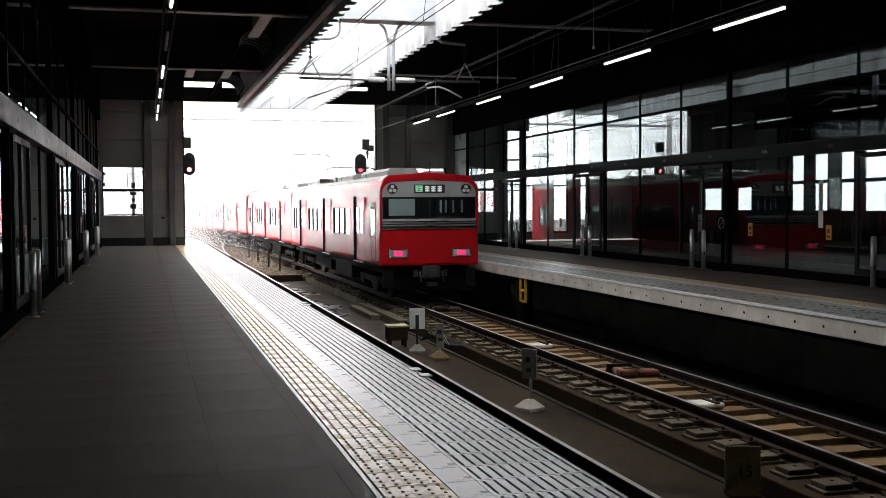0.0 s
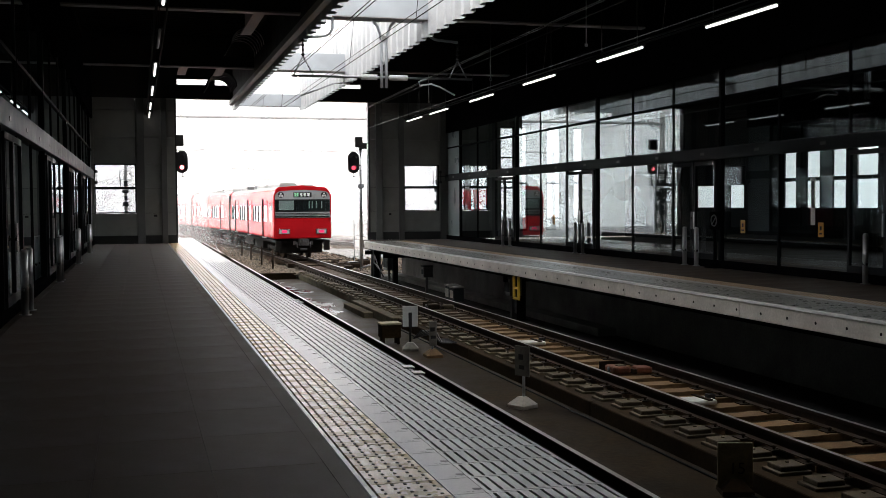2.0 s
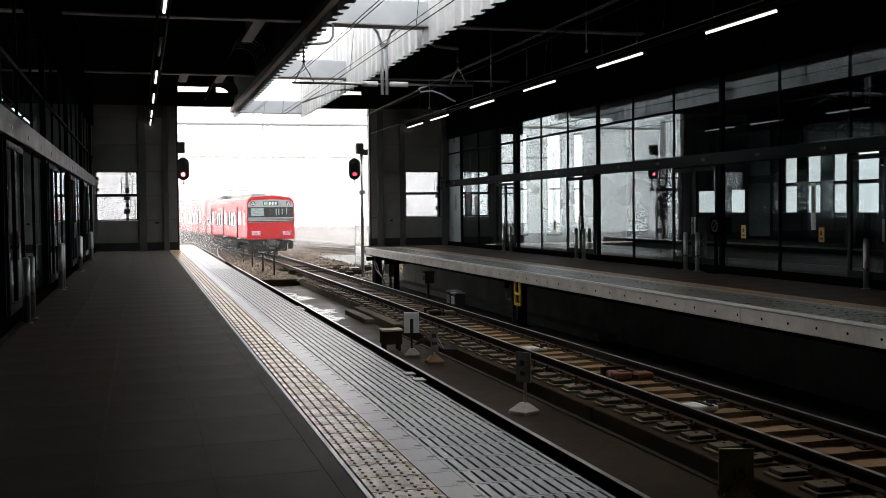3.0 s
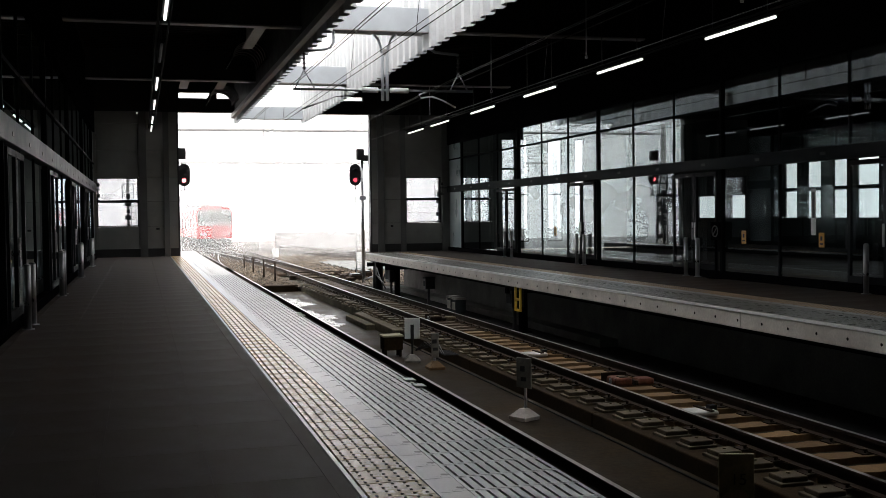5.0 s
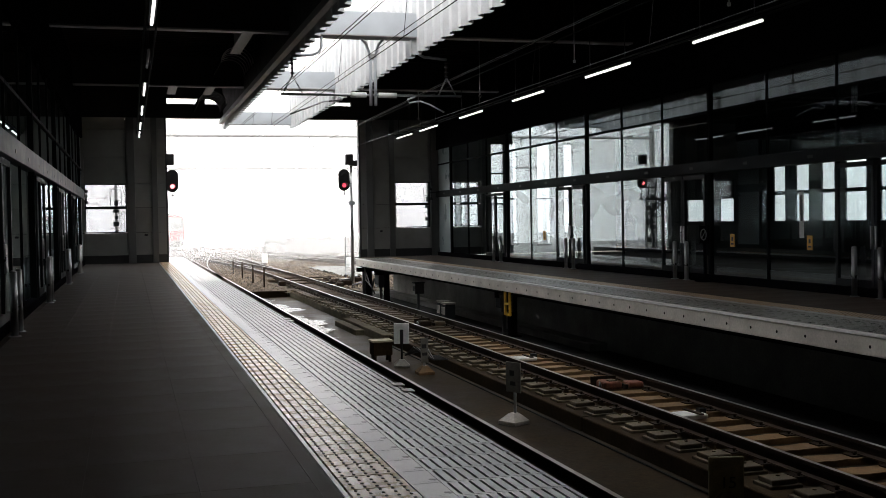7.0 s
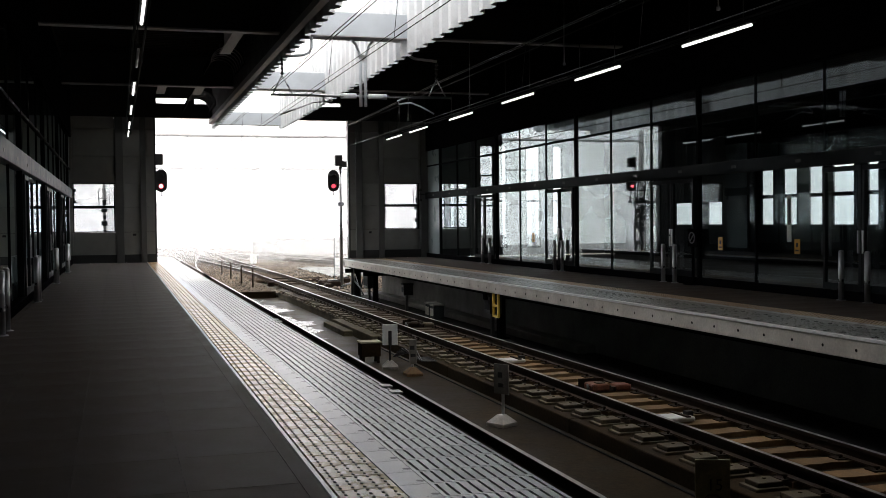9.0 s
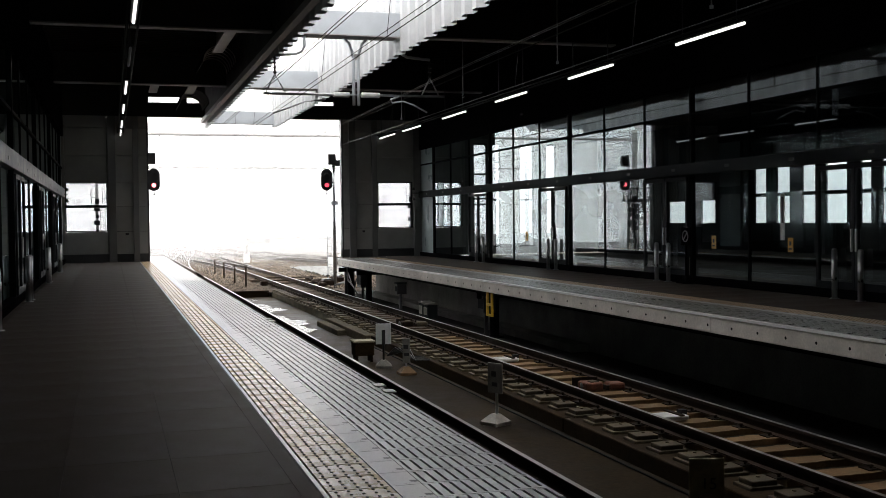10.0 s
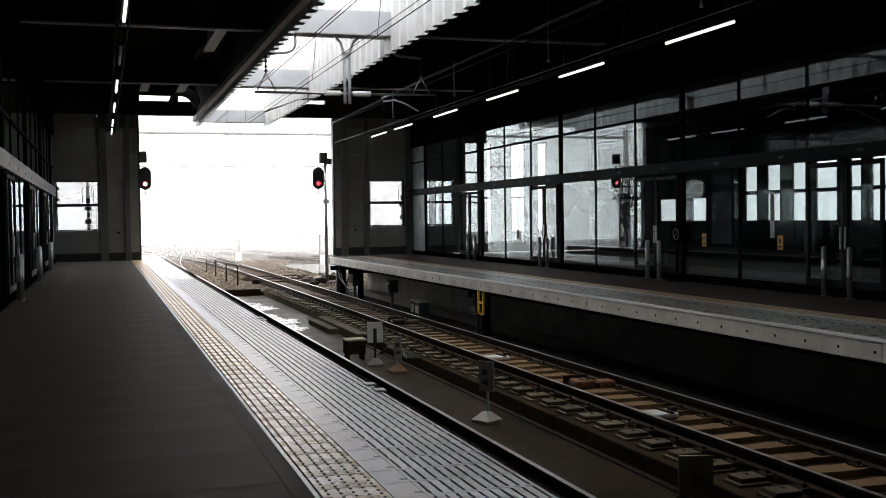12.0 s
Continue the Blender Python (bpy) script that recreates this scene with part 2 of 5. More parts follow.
def tube(bm, pts, r, seg=8):
    """A bent tube through the points, in one piece."""
    pts = [Vector(p) for p in pts]
    rings, u = [], None
    for k, p in enumerate(pts):
        d = (pts[min(k + 1, len(pts) - 1)] - pts[max(k - 1, 0)]).normalized()
        u = d.orthogonal().normalized() if u is None else (u - d * u.dot(d)).normalized()
        w = d.cross(u)
        rings.append([bm.verts.new(p + (u * math.cos(j * math.tau / seg) + w * math.sin(j * math.tau / seg)) * r) for j in range(seg)])
    for a, b in zip(rings, rings[1:]):
        for j in range(seg):
            bm.faces.new((a[j], a[(j + 1) % seg], b[(j + 1) % seg], b[j])).smooth = True
    bm.faces.new(rings[0][::-1])
    bm.faces.new(rings[-1])


def prism(bm, outline, y0, y1, slot=0):
    """An outline in x and z, carried from y0 to y1."""
    a = [bm.verts.new((x, y0, z)) for x, z in outline]
    b = [bm.verts.new((x, y1, z)) for x, z in outline]
    n = len(outline)
    for k in range(n):
        bm.faces.new((a[k], a[(k + 1) % n], b[(k + 1) % n], b[k])).material_index = slot
    bm.faces.new(a[::-1]).material_index = slot
    bm.faces.new(b).material_index = slot


def mesh_of(name, bm, mats):
    bmesh.ops.recalc_face_normals(bm, faces=bm.faces[:])
    me = bpy.data.meshes.new(name)
    bm.to_mesh(me)
    bm.free()
    for m in mats if isinstance(mats, (list, tuple)) else [mats]:
        me.materials.append(m)
    return me


def part(name, bm, mats, parent, label=""):
    """One mesh object under a thing or a part."""
    ob = new(name, mesh_of(name, bm, mats))
    ob.parent = parent
    return tagged(ob, label)


def solid(name, bm, mats, label, category="", kind="", group=""):
    """One mesh object that stands for itself."""
    return tagged(new(name, mesh_of(name, bm, mats)), label, category, group, kind)


def thing(name, label, category, m=None, group="", kind=""):
    ob = tagged(new(name), label, category, group, kind)
    ob.empty_display_size = 0.2
    if m is not None:
        ob.matrix_basis = m
    return ob


def one(name, mats, parent, *boxes, bevel=0.0, label=""):
    """A part made of boxes."""
    bm = bmesh.new()
    for b in boxes:
        bx(bm, *b, bevel=bevel)
    return part(name, bm, mats, parent, label)


def pane(m, parent, axis, at, a0, a1, z0, z1, name="pane"):
    """One sheet of glass upright on the plane x = at or y = at; it lets daylight through."""
    b = bmesh.new()
    q = ((a0, z0), (a1, z0), (a1, z1), (a0, z1))
    b.faces.new([b.verts.new((at, a, z) if axis == "x" else (a, at, z)) for a, z in q])
    p = part(name, b, m, parent)
    p.visible_shadow = False
    return p


RAIL = -1.05      # rail head
BED = -1.5        # concrete between the tracks
NEAR, FAR = 3.62, 7.2   # centre lines of the two tracks
WALL = 43.6       # inner face of the end wall
EDGE_L, EDGE_R = 2.3, 8.68
GLASS_L, GLASS_R = -1.75, 12.5
ROOF = 6.9


def cross(y, x0, x1, begin=52):
    """A track that changes over from x0 to x1 beyond the hall."""
    u = min(1.0, max(0.0, (y - begin) / (115 - begin)))
    return x0 + (x1 - x0) * u * u * (3 - 2 * u)


# ---- ground, platforms and beds ----
bm = bmesh.new()
bx(bm, -900, 900, 50.6, 1500, -2.4, -1.62)
bx(bm, -900, -22, -40, 50.6, -2.4, -1.62)
bx(bm, 40, 900, -40, 50.6, -2.4, -1.62)
bx(bm, -22, 40, -40, 50.6, -2.4, -1.9)
solid("ground", bm, M["ground"], "wet grey-brown ground fading into thick fog", "ground", "structure")

bm = bmesh.new()
bx(bm, 2.1, 8.45, -14, 43.2, -1.9, BED)
solid("track_bed_floor", bm, M["bed"], "wet stained concrete floor between the tracks", "track bed", "structure")

# Floor beneath the far platform, coloured black for the shade there.
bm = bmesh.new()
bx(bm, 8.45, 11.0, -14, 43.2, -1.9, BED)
solid("underpass_floor", bm, M["void"], "black floor under the far platform, coloured as its shade", "floor", "structure")

# rain water standing on the bed near the mouth of the hall
bm = bmesh.new()
step = 0.12
for k in range(int(15.6 / step)):
    edge = []
    for y in (27.2 + step * k, 27.2 + step * (k + 1)):
        w = 0.42 + 0.3 * math.sin(1.05 * y) + 0.2 * math.sin(2.6 * y + 1) + 0.07 * math.sin(7.3 * y)
        shift = 0.1 + 0.1 * math.sin(1.7 * y + 2) + 0.04 * math.sin(6.1 * y)
        edge.append((y, 4.42 + shift, 4.42 + shift + max(0.02, min(w + 0.3, 1.05))))
    (ya, a0, a1), (yb, b0, b1) = edge
    if a1 - a0 > 0.06 or b1 - b0 > 0.06:
        bm.faces.new([bm.verts.new(p + (BED + 0.004,)) for p in ((a0, ya), (a1, ya), (b1, yb), (b0, yb))])
solid("puddle_water", bm, M["puddle"], "still rain puddles shining on the concrete bed", "water", "structure")

# ballast of loose stones past the concrete
bm = bmesh.new()
rnd = random.Random(4)
cols, rows_n = 46, 90
grid = [[bm.verts.new((4.25 + 2.0 * i / cols * 1.0 + rnd.uniform(-0.02, 0.02), 43.2 + 17 * j / rows_n + rnd.uniform(-0.06, 0.06),
                       -1.36 + rnd.uniform(-0.035, 0.05))) for i in range(cols + 1)] for j in range(rows_n + 1)]
for j in range(rows_n):
    for i in range(cols):
        bm.faces.new((grid[j][i], grid[j][i + 1], grid[j + 1][i + 1], grid[j + 1][i]))
bx(bm, 4.25, 6.25, 43.2, 60, -1.9, -1.42)
tagged(solid("ballast", bm, M["ballast"], "brown loose track ballast stones", "ballast"), kind="stuff")
bm = bmesh.new()
bx(bm, 4.3, 6.0, 43.0, 43.2, -1.6, -1.24, bevel=0.02)
solid("ballast_kerb", bm, M["slab"], "low brown concrete kerb holding back ballast", "kerb", "structure")


def ballast_strip(x0, x1, y0, y1, z, seed, nx, ny):
    r = random.Random(seed)
    b = bmesh.new()
    g = [[b.verts.new((x0 + (x1 - x0) * i / nx, y0 + (y1 - y0) * j / ny, z + r.uniform(-0.05, 0.05))) for i in range(nx + 1)] for j in range(ny + 1)]
    for j in range(ny):
        for i in range(nx):
            b.faces.new((g[j][i], g[j][i + 1], g[j + 1][i + 1], g[j + 1][i]))
    return b


tagged(solid("ballast", ballast_strip(1.2, 11.5, 50.6, 130, -1.32, 5, 60, 200), M["ballast"], "wet ballast under the crossing tracks", "ballast"), kind="stuff")
tagged(solid("ballast", ballast_strip(5.9, 10.6, 42.9, 51.0, -1.34, 6, 36, 50), M["ballast"], "wet ballast at the mouth of the hall", "ballast"), kind="stuff")
tagged(solid("gravel_strip", ballast_strip(10.2, 13.0, 53, 64, -1.2, 8, 20, 50), M["snow"], "pale wet gravel beside the tracks", "gravel"), kind="stuff")
tagged(solid("gravel_strip", ballast_strip(11.3, 60.0, 46.0, 130, -1.33, 9, 60, 70), M["ballast"], "brown ground beside the tracks in fog", "gravel"), kind="stuff")

# single stones lying on the ballast
def stone_material():
    m = mat("loose_stone", (0.12, 0.092, 0.065), 0.9, vary=0.35, scale=8, fine=40, bump=0.4)
    n, l = m.node_tree.nodes, m.node_tree.links
    geo, rg, mul = n.new("ShaderNodeNewGeometry"), n.new("ShaderNodeMapRange"), n.new("ShaderNodeVectorMath")
    rg.inputs["To Min"].default_value, rg.inputs["To Max"].default_value = 0.25, 2.0
    mul.operation = "SCALE"
    b = n["Principled BSDF"]
    old = b.inputs["Base Color"].links[0].from_socket
    l.new(geo.outputs["Random Per Island"], rg.inputs[0])
    l.new(old, mul.inputs[0])
    l.new(rg.outputs[0], mul.inputs["Scale"])
    l.new(mul.outputs[0], b.inputs["Base Color"])
    return m


def stones(x0, x1, y0, y1, z, count, size, seed):
    r = random.Random(seed)
    verts, faces = [], []
    for k in range(count):
        x, y, d = r.uniform(x0, x1), r.uniform(y0, y1), size * r.uniform(0.5, 1.2)
        b0 = len(verts)
        a = r.uniform(0, math.tau)
        for j in range(4):
            q = d * r.uniform(0.7, 1.2)
            verts.append((x + q * math.cos(a + j * math.tau / 4), y + q * math.sin(a + j * math.tau / 4), z + r.uniform(-0.2, 0.3) * d))
        verts += [(x + r.uniform(-0.3, 0.3) * d, y + r.uniform(-0.3, 0.3) * d, z + d * r.uniform(0.6, 1.0)), (x, y, z - d)]
        for j in range(4):
            faces += [(b0 + j, b0 + (j + 1) % 4, b0 + 4), (b0 + (j + 1) % 4, b0 + j, b0 + 5)]
    me = bpy.data.meshes.new("stones")
    me.from_pydata(verts, [], faces)
    me.materials.append(STONE)
    return me


STONE = stone_material()
tagged(new("loose_stones", stones(4.35, 6.2, 43.3, 59.5, -1.33, 2600, 0.06, 21)), "brown and grey loose ballast stones by the fence", "stones", kind="stuff")
tagged(new("loose_stones", stones(1.4, 11.4, 51.0, 82, -1.29, 5200, 0.085, 22)), "wet loose stones between the crossing tracks", "stones", kind="stuff")
tagged(new("loose_stones", stones(8.0, 13.0, 43.9, 53, -1.3, 1800, 0.07, 23)), "dark loose stones at the platform's end", "stones", kind="stuff")

# left platform body and its edge
bm = bmesh.new()
bx(bm, -9, EDGE_L - 0.02, -14, WALL, -0.4, -0.03)
bx(bm, 1.2, EDGE_L - 0.02, WALL, 50.5, -0.4, -0.03)
bx(bm, -9, 1.5, -14, WALL, -1.9, -0.4)
platform_l = solid("platform_near", bm, M["void"], "station platform of dark stone tiles with steel edge grating", "platform", "structure")
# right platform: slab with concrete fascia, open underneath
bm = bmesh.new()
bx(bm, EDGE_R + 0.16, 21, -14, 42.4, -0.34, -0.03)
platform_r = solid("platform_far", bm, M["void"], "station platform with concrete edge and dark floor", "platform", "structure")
bm = bmesh.new()
for k in range(14):
    y0 = -13.6 + 4 * k
    bx(bm, EDGE_R, EDGE_R + 0.16, y0 + 0.004, y0 + 3.996, -0.275, -0.034, bevel=0.012)
part("fascia", bm, M["fascia"], platform_r, "pale concrete edge beams with bolt holes")
bm = bmesh.new()
for k in range(70):
    rod(bm, (EDGE_R - 0.004, -4 + 0.66 * k, -0.16), (EDGE_R + 0.01, -4 + 0.66 * k, -0.16), 0.022, 8)
part("anchor_hole", bm, M["void"], platform_r)
bm = bmesh.new()
bx(bm, EDGE_R - 0.012, EDGE_R + 0.062, -14, 42.4, -0.03, 0.006)
part("edge_strip", bm, M["white"], platform_r, "pale edge strip")
# supports, wall and pipes under the right platform
bm = bmesh.new()
bx(bm, 10.2, 10.5, -14, 42.3, -1.9, -0.34)
bx(bm, 9.75, 10.19, 22.0, 42.3, -1.9, -1.32, bevel=0.02)
solid("under_platform_wall", bm, M["under_wall"], "grey concrete wall under the far platform", "wall", "structure")
post = thing("platform_support", "dark steel support under the platform edge", "support", pose(9.25, 25.6, 0), "platform supports")
one("column", M["slot"], post, (-0.09, 0.09, -0.09, 0.09, -1.5, -0.34))
one("base_plate", M["slot"], post, (-0.18, 0.18, -0.18, 0.18, -1.5, -1.47))
one("bracket", M["slot"], post, (-0.45, 0.6, -0.07, 0.07, -0.5, -0.34))
copy_thing(post, pose(9.05, 38.6, 0))
copy_thing(post, pose(9.0, 41.6, 0))
for z, r in ((-0.42, 0.03), (-0.5, 0.02)):
    bm = bmesh.new()
    rod(bm, (9.6, -10, z), (9.6, 42, z), r, 8)
    solid("cable_pipe", bm, M["slot"], "black cable pipe along the platform underside", "pipe", "", "cable pipes")

# tiles, tactile paving and steel grating of the platforms
def tile_mesh(w, d, h=0.03):
    b = bmesh.new()
    g = 0.0015
    bx(b, g, w - g, g, d - g, -h, 0)
    return b


def tactile_mesh(w, d):
    b = bmesh.new()
    g = 0.004
    bx(b, g, w - g, g, d - g, -0.03, 0)
    for i in range(5):
        for j in range(4):
            x, y, r = w * (i + 0.6) / 5.2, d * (j + 0.5) / 4, 0.0082
            lo = [b.verts.new((x + sx * r, y + sy * r * 1.25, 0.0005)) for sx, sy in ((-1, -1), (1, -1), (1, 1), (-1, 1))]
            hi = [b.verts.new((x + sx * r * 0.7, y + sy * r, 0.006)) for sx, sy in ((-1, -1), (1, -1), (1, 1), (-1, 1))]
            for k in range(4):
                b.faces.new((lo[k], lo[(k + 1) % 4], hi[(k + 1) % 4], hi[k])).material_index = 1
            b.faces.new(hi).material_index = 1
    return b


def grate_mesh(w, d, slots):
    """A steel grate: bars along it, and a cross bar at each end."""
    b = bmesh.new()
    pitch = w / slots
    bx(b, 0, w, 0.003, 0.026, -0.02, 0)
    bx(b, 0, w, d - 0.026, d - 0.003, -0.02, 0)
    for k in range(slots + 1):
        x = k * pitch
        bx(b, max(0, x - pitch * 0.36), min(w, x + pitch * 0.36), 0.0262, d - 0.0262, -0.02, -0.0005)
    return b


def lay(name, me, parent, spots):
    for x, y in spots:
        ob = new(name, me)
        ob.parent = parent
        ob.location = (x, y, 0)


PITCH = 0.312
big_tile = mesh_of("tile", tile_mesh(0.63, 0.9), M["tile"])
border = mesh_of("border_tile", tile_mesh(0.03, PITCH), M["plain_plate"])
tact = mesh_of("tactile_tile", tactile_mesh(0.362, PITCH), [M["tactile"], M["dot"]])
plain = mesh_of("edge_plate", tile_mesh(0.178, PITCH), M["plain_plate"])
grate = mesh_of("grate", grate_mesh(0.64, PITCH, 10), M["plate"])
n_rows = 146
ys = [4.6 + PITCH * k for k in range(n_rows)]


# ---- tracks ----
def rail_mesh(f, dx, y0, y1, step):
    """A flat-footed rail that follows x = f(y) + dx."""
    prof = [(-0.063, -0.153), (0.063, -0.153), (0.063, -0.142), (0.012, -0.125), (0.012, -0.045), (0.034, -0.035), (0.034, -0.006), (0.028, 0.0),
            (-0.028, 0.0), (-0.034, -0.006), (-0.034, -0.035), (-0.012, -0.045), (-0.012, -0.125), (-0.063, -0.142)]
    n = max(1, int(math.ceil((y1 - y0) / step)))
    verts, faces, mats = [], [], []
    for j in range(n + 1):
        y = y0 + (y1 - y0) * j / n
        verts += [(f(y) + dx + px, y, RAIL + pz) for px, pz in prof]
    k = len(prof)
    for j in range(n):
        for i in range(k):
            a, b = j * k + i, j * k + (i + 1) % k
            faces.append((a, b, b + k, a + k))
            mats.append(1 if i == 7 else 0)
    me = bpy.data.meshes.new("rail")
    me.from_pydata(verts, [], faces)
    me.materials.append(M["rust"])
    me.materials.append(M["rail_top"])
    me.polygons.foreach_set("material_index", mats)
    return me


def track(label, f, y0, y1, step, group="tracks"):
    t = thing("railway_track", label, "track", group=group)
    for dx in (-0.568, 0.568):
        ob = new("rail", rail_mesh(f, dx, y0, y1, step))
        ob.parent = t
        tagged(ob, "rusty steel rail with a worn bright head")
    return t


track_far = track("railway track on timber sleepers and concrete slab", lambda y: FAR, -12, 52, 64)
track_near = track("railway track beside the steel-edged platform", lambda y: NEAR, -12, 52, 64)
track("curved crossover track swinging across in the fog", lambda y: cross(y, FAR, NEAR), 52, 128, 2.0)
track("curved crossover track between the two lines", lambda y: cross(y, NEAR, FAR, 56), 52, 128, 2.0)
track("straight railway track running into the fog", lambda y: FAR, 52, 128, 76)
track("straight railway track on wet ballast", lambda y: NEAR, 52, 128, 76)
track("distant railway track on pale gravel", lambda y: 14.0 - 0.155 * (y - 82), 50, 106, 56)
track("branch railway track slanting away over wet ballast", lambda y: 13.4 - 0.21 * (y - 68.5), 50, 92, 42)

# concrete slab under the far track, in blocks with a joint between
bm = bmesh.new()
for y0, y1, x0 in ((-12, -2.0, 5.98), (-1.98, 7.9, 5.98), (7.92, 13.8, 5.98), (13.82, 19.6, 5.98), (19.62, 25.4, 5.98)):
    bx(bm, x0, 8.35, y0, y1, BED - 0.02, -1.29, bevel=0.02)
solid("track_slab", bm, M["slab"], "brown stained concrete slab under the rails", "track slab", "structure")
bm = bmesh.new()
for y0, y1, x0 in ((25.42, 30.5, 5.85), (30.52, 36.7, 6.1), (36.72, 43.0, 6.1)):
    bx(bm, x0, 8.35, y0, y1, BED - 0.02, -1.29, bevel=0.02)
solid("track_slab", bm, M["pale_slab"], "paler olive-grey concrete slab near the hall's mouth", "track slab", "structure")
bm = bmesh.new()
bx(bm, 5.6, 5.85, 27.6, 30.5, BED - 0.02, -1.36, bevel=0.02)
solid("slab_step", bm, M["pale_slab"], "brown concrete ledge beside the track slab", "ledge", "structure")
bm = bmesh.new()
rod(bm, (5.86, 2, BED + 0.015), (5.86, 26, BED + 0.015), 0.014, 8)
solid("cable", bm, M["beam"], "grey cable laid along the track slab", "cable")
# Near-black slab: its colour holds the shade that the platform edge casts.
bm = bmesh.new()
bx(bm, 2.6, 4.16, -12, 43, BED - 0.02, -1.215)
solid("near_track_slab", bm, M["bed_black"], "near-black slab under the rails, coloured as the platform's shade", "track slab", "structure")
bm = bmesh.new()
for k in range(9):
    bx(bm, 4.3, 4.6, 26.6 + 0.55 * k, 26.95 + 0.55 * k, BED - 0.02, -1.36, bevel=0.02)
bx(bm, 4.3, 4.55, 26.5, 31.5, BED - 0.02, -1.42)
solid("rail_support", bm, M["bed_black"], "row of black support blocks beside the rail", "support")


def sleeper_mesh(seed):
    """A worn timber: an uneven top outline, a split in it and sunken ends under the rails."""
    r = random.Random(seed)
    b = bmesh.new()
    n = 9
    edge = [[(-0.98 + 1.96 * k / n, s * (0.135 + r.uniform(-0.022, 0.016)), -0.168 - (0.012 if k in (0, n) else 0) + r.uniform(-0.006, 0.004)) for k in range(n + 1)] for s in (-1, 1)]
    top = [[b.verts.new(p) for p in row] for row in edge]
    low = [[b.verts.new((x * 1.004, y * 1.08, -0.24)) for x, y, z in row] for row in edge]
    for k in range(n):
        b.faces.new((top[0][k], top[0][k + 1], top[1][k + 1], top[1][k]))
        for i in (0, 1):
            b.faces.new((top[i][k], top[i][k + 1], low[i][k + 1], low[i][k]))
    for k in (0, n):
        b.faces.new((top[0][k], top[1][k], low[1][k], low[0][k]))
    return b


def end_mesh():
    """The stepped bearing block that lies on the slab outside the rail."""
    b = bmesh.new()
    bx(b, -0.19, 0.19, -0.165, 0.165, -0.25, -0.205, bevel=0.008)
    bx(b, -0.15, 0.15, -0.13, 0.13, -0.205, -0.15, bevel=0.012)
    rod(b, (0.02, 0.03, -0.15), (0.02, 0.03, -0.138), 0.022, 6)
    return b


def chair_mesh():
    """The iron tie plate with two spring clips that holds a rail."""
    b = bmesh.new()
    bx(b, -0.17, 0.17, -0.085, 0.085, -0.166, -0.152)
    for s in (-1, 1):
        rod(b, (s * 0.1, -0.03, -0.153), (s * 0.1, -0.03, -0.105), 0.016, 6)
        rod(b, (s * 0.1, -0.06, -0.118), (s * 0.1, 0.05, -0.128), 0.012, 6)
        rod(b, (s * 0.1, 0.05, -0.128), (s * 0.055, 0.05, -0.135), 0.012, 6)
    return b


sl_me = [mesh_of("sleeper", sleeper_mesh(k), M["wood"]) for k in range(5)]
# darker timber for the sleepers beyond y = 24
dark_me = [mesh_of("sleeper", sleeper_mesh(k), M["dark_wood"]) for k in range(5)]
end_me = mesh_of("bearing_block", end_mesh(), M["block"])
ch_me = mesh_of("rail_chair", chair_mesh(), M["rust"])
srnd = random.Random(7)


def put(name, me, parent, x, y, z, rz=0.0, s=(1, 1, 1)):
    ob = new(name, me)
    ob.parent = parent
    ob.matrix_basis = pose(x, y, z, 0, 0, rz) @ Matrix.Diagonal((*s, 1))
    return ob


y = 2.816
while y < 51:
    put("sleeper", srnd.choice(sl_me if y < 24 else dark_me), track_far, FAR + 0.05 + srnd.uniform(-0.03, 0.03), y, RAIL, srnd.uniform(-1.5, 1.5), (0.68, 1, 1))
    if y < 43:
        put("bearing_block", end_me, track_far, 6.29 + srnd.uniform(-0.015, 0.015), y, RAIL, srnd.uniform(-2, 2))
    for dx in (-0.568, 0.568):
        put("rail_chair", ch_me, track_far, FAR + dx, y, RAIL, 0)
    put("rail_chair", ch_me, track_near, NEAR + 0.568, y, RAIL, 0)
    y += 0.6145
# sleepers of the tracks in the fog, too many and too far to tell apart
verts, faces = [], []
for f, q, low in ((lambda q: FAR, 51.2, 0), (lambda q: NEAR, 51.2, 0.005), (lambda q: cross(q, FAR, NEAR), 60, 0.01), (lambda q: cross(q, NEAR, FAR, 56), 62, 0.015), (lambda q: 14.0 - 0.155 * (q - 82), 51.2, 0.07), (lambda q: 13.4 - 0.21 * (q - 68.5), 51.2, 0.076)):
    while q < (90 if low > 0.018 else 112):
        b0 = len(verts)
        verts += [(f(q) + sx * 1.0, q + sy * 0.11, RAIL + z) for sx in (-1, 1) for sy in (-1, 1) for z in (-0.3, -0.166 - low)]
        faces += [tuple(b0 + i for i in qd) for qd in ((0, 1, 3, 2), (4, 6, 7, 5), (0, 4, 5, 1), (2, 3, 7, 6), (1, 5, 7, 3))]
        q += 0.64
me = bpy.data.meshes.new("sleepers")
me.from_pydata(verts, [], faces)
me.materials.append(M["dark_wood"])
tagged(new("far_sleepers", me), "rows of dark sleepers under the foggy tracks", "sleepers", kind="stuff")

# ---- end wall of the hall ----
# windows as (x0, x1); the wall is made of panels round them
WINS = [(-7.2, -5.7), (-5.4, -3.9), (-3.6, -2.05), (-1.65, -0.09), (10.62, 12.15), (12.75, 13.3), (13.5, 14.3)]
TALL = [(14.85, 15.5), (15.7, 16.1), (16.95, 17.65), (18.2, 18.7)]
OPEN = (1.46, 9.13, 5.67)
end_wall = thing("wall_north", "grey panelled end wall with a wide track opening", "wall", kind="structure")
levels = [0.32, 1.19, 2.17, 3.1, 4.14, 5.2, 6.2]


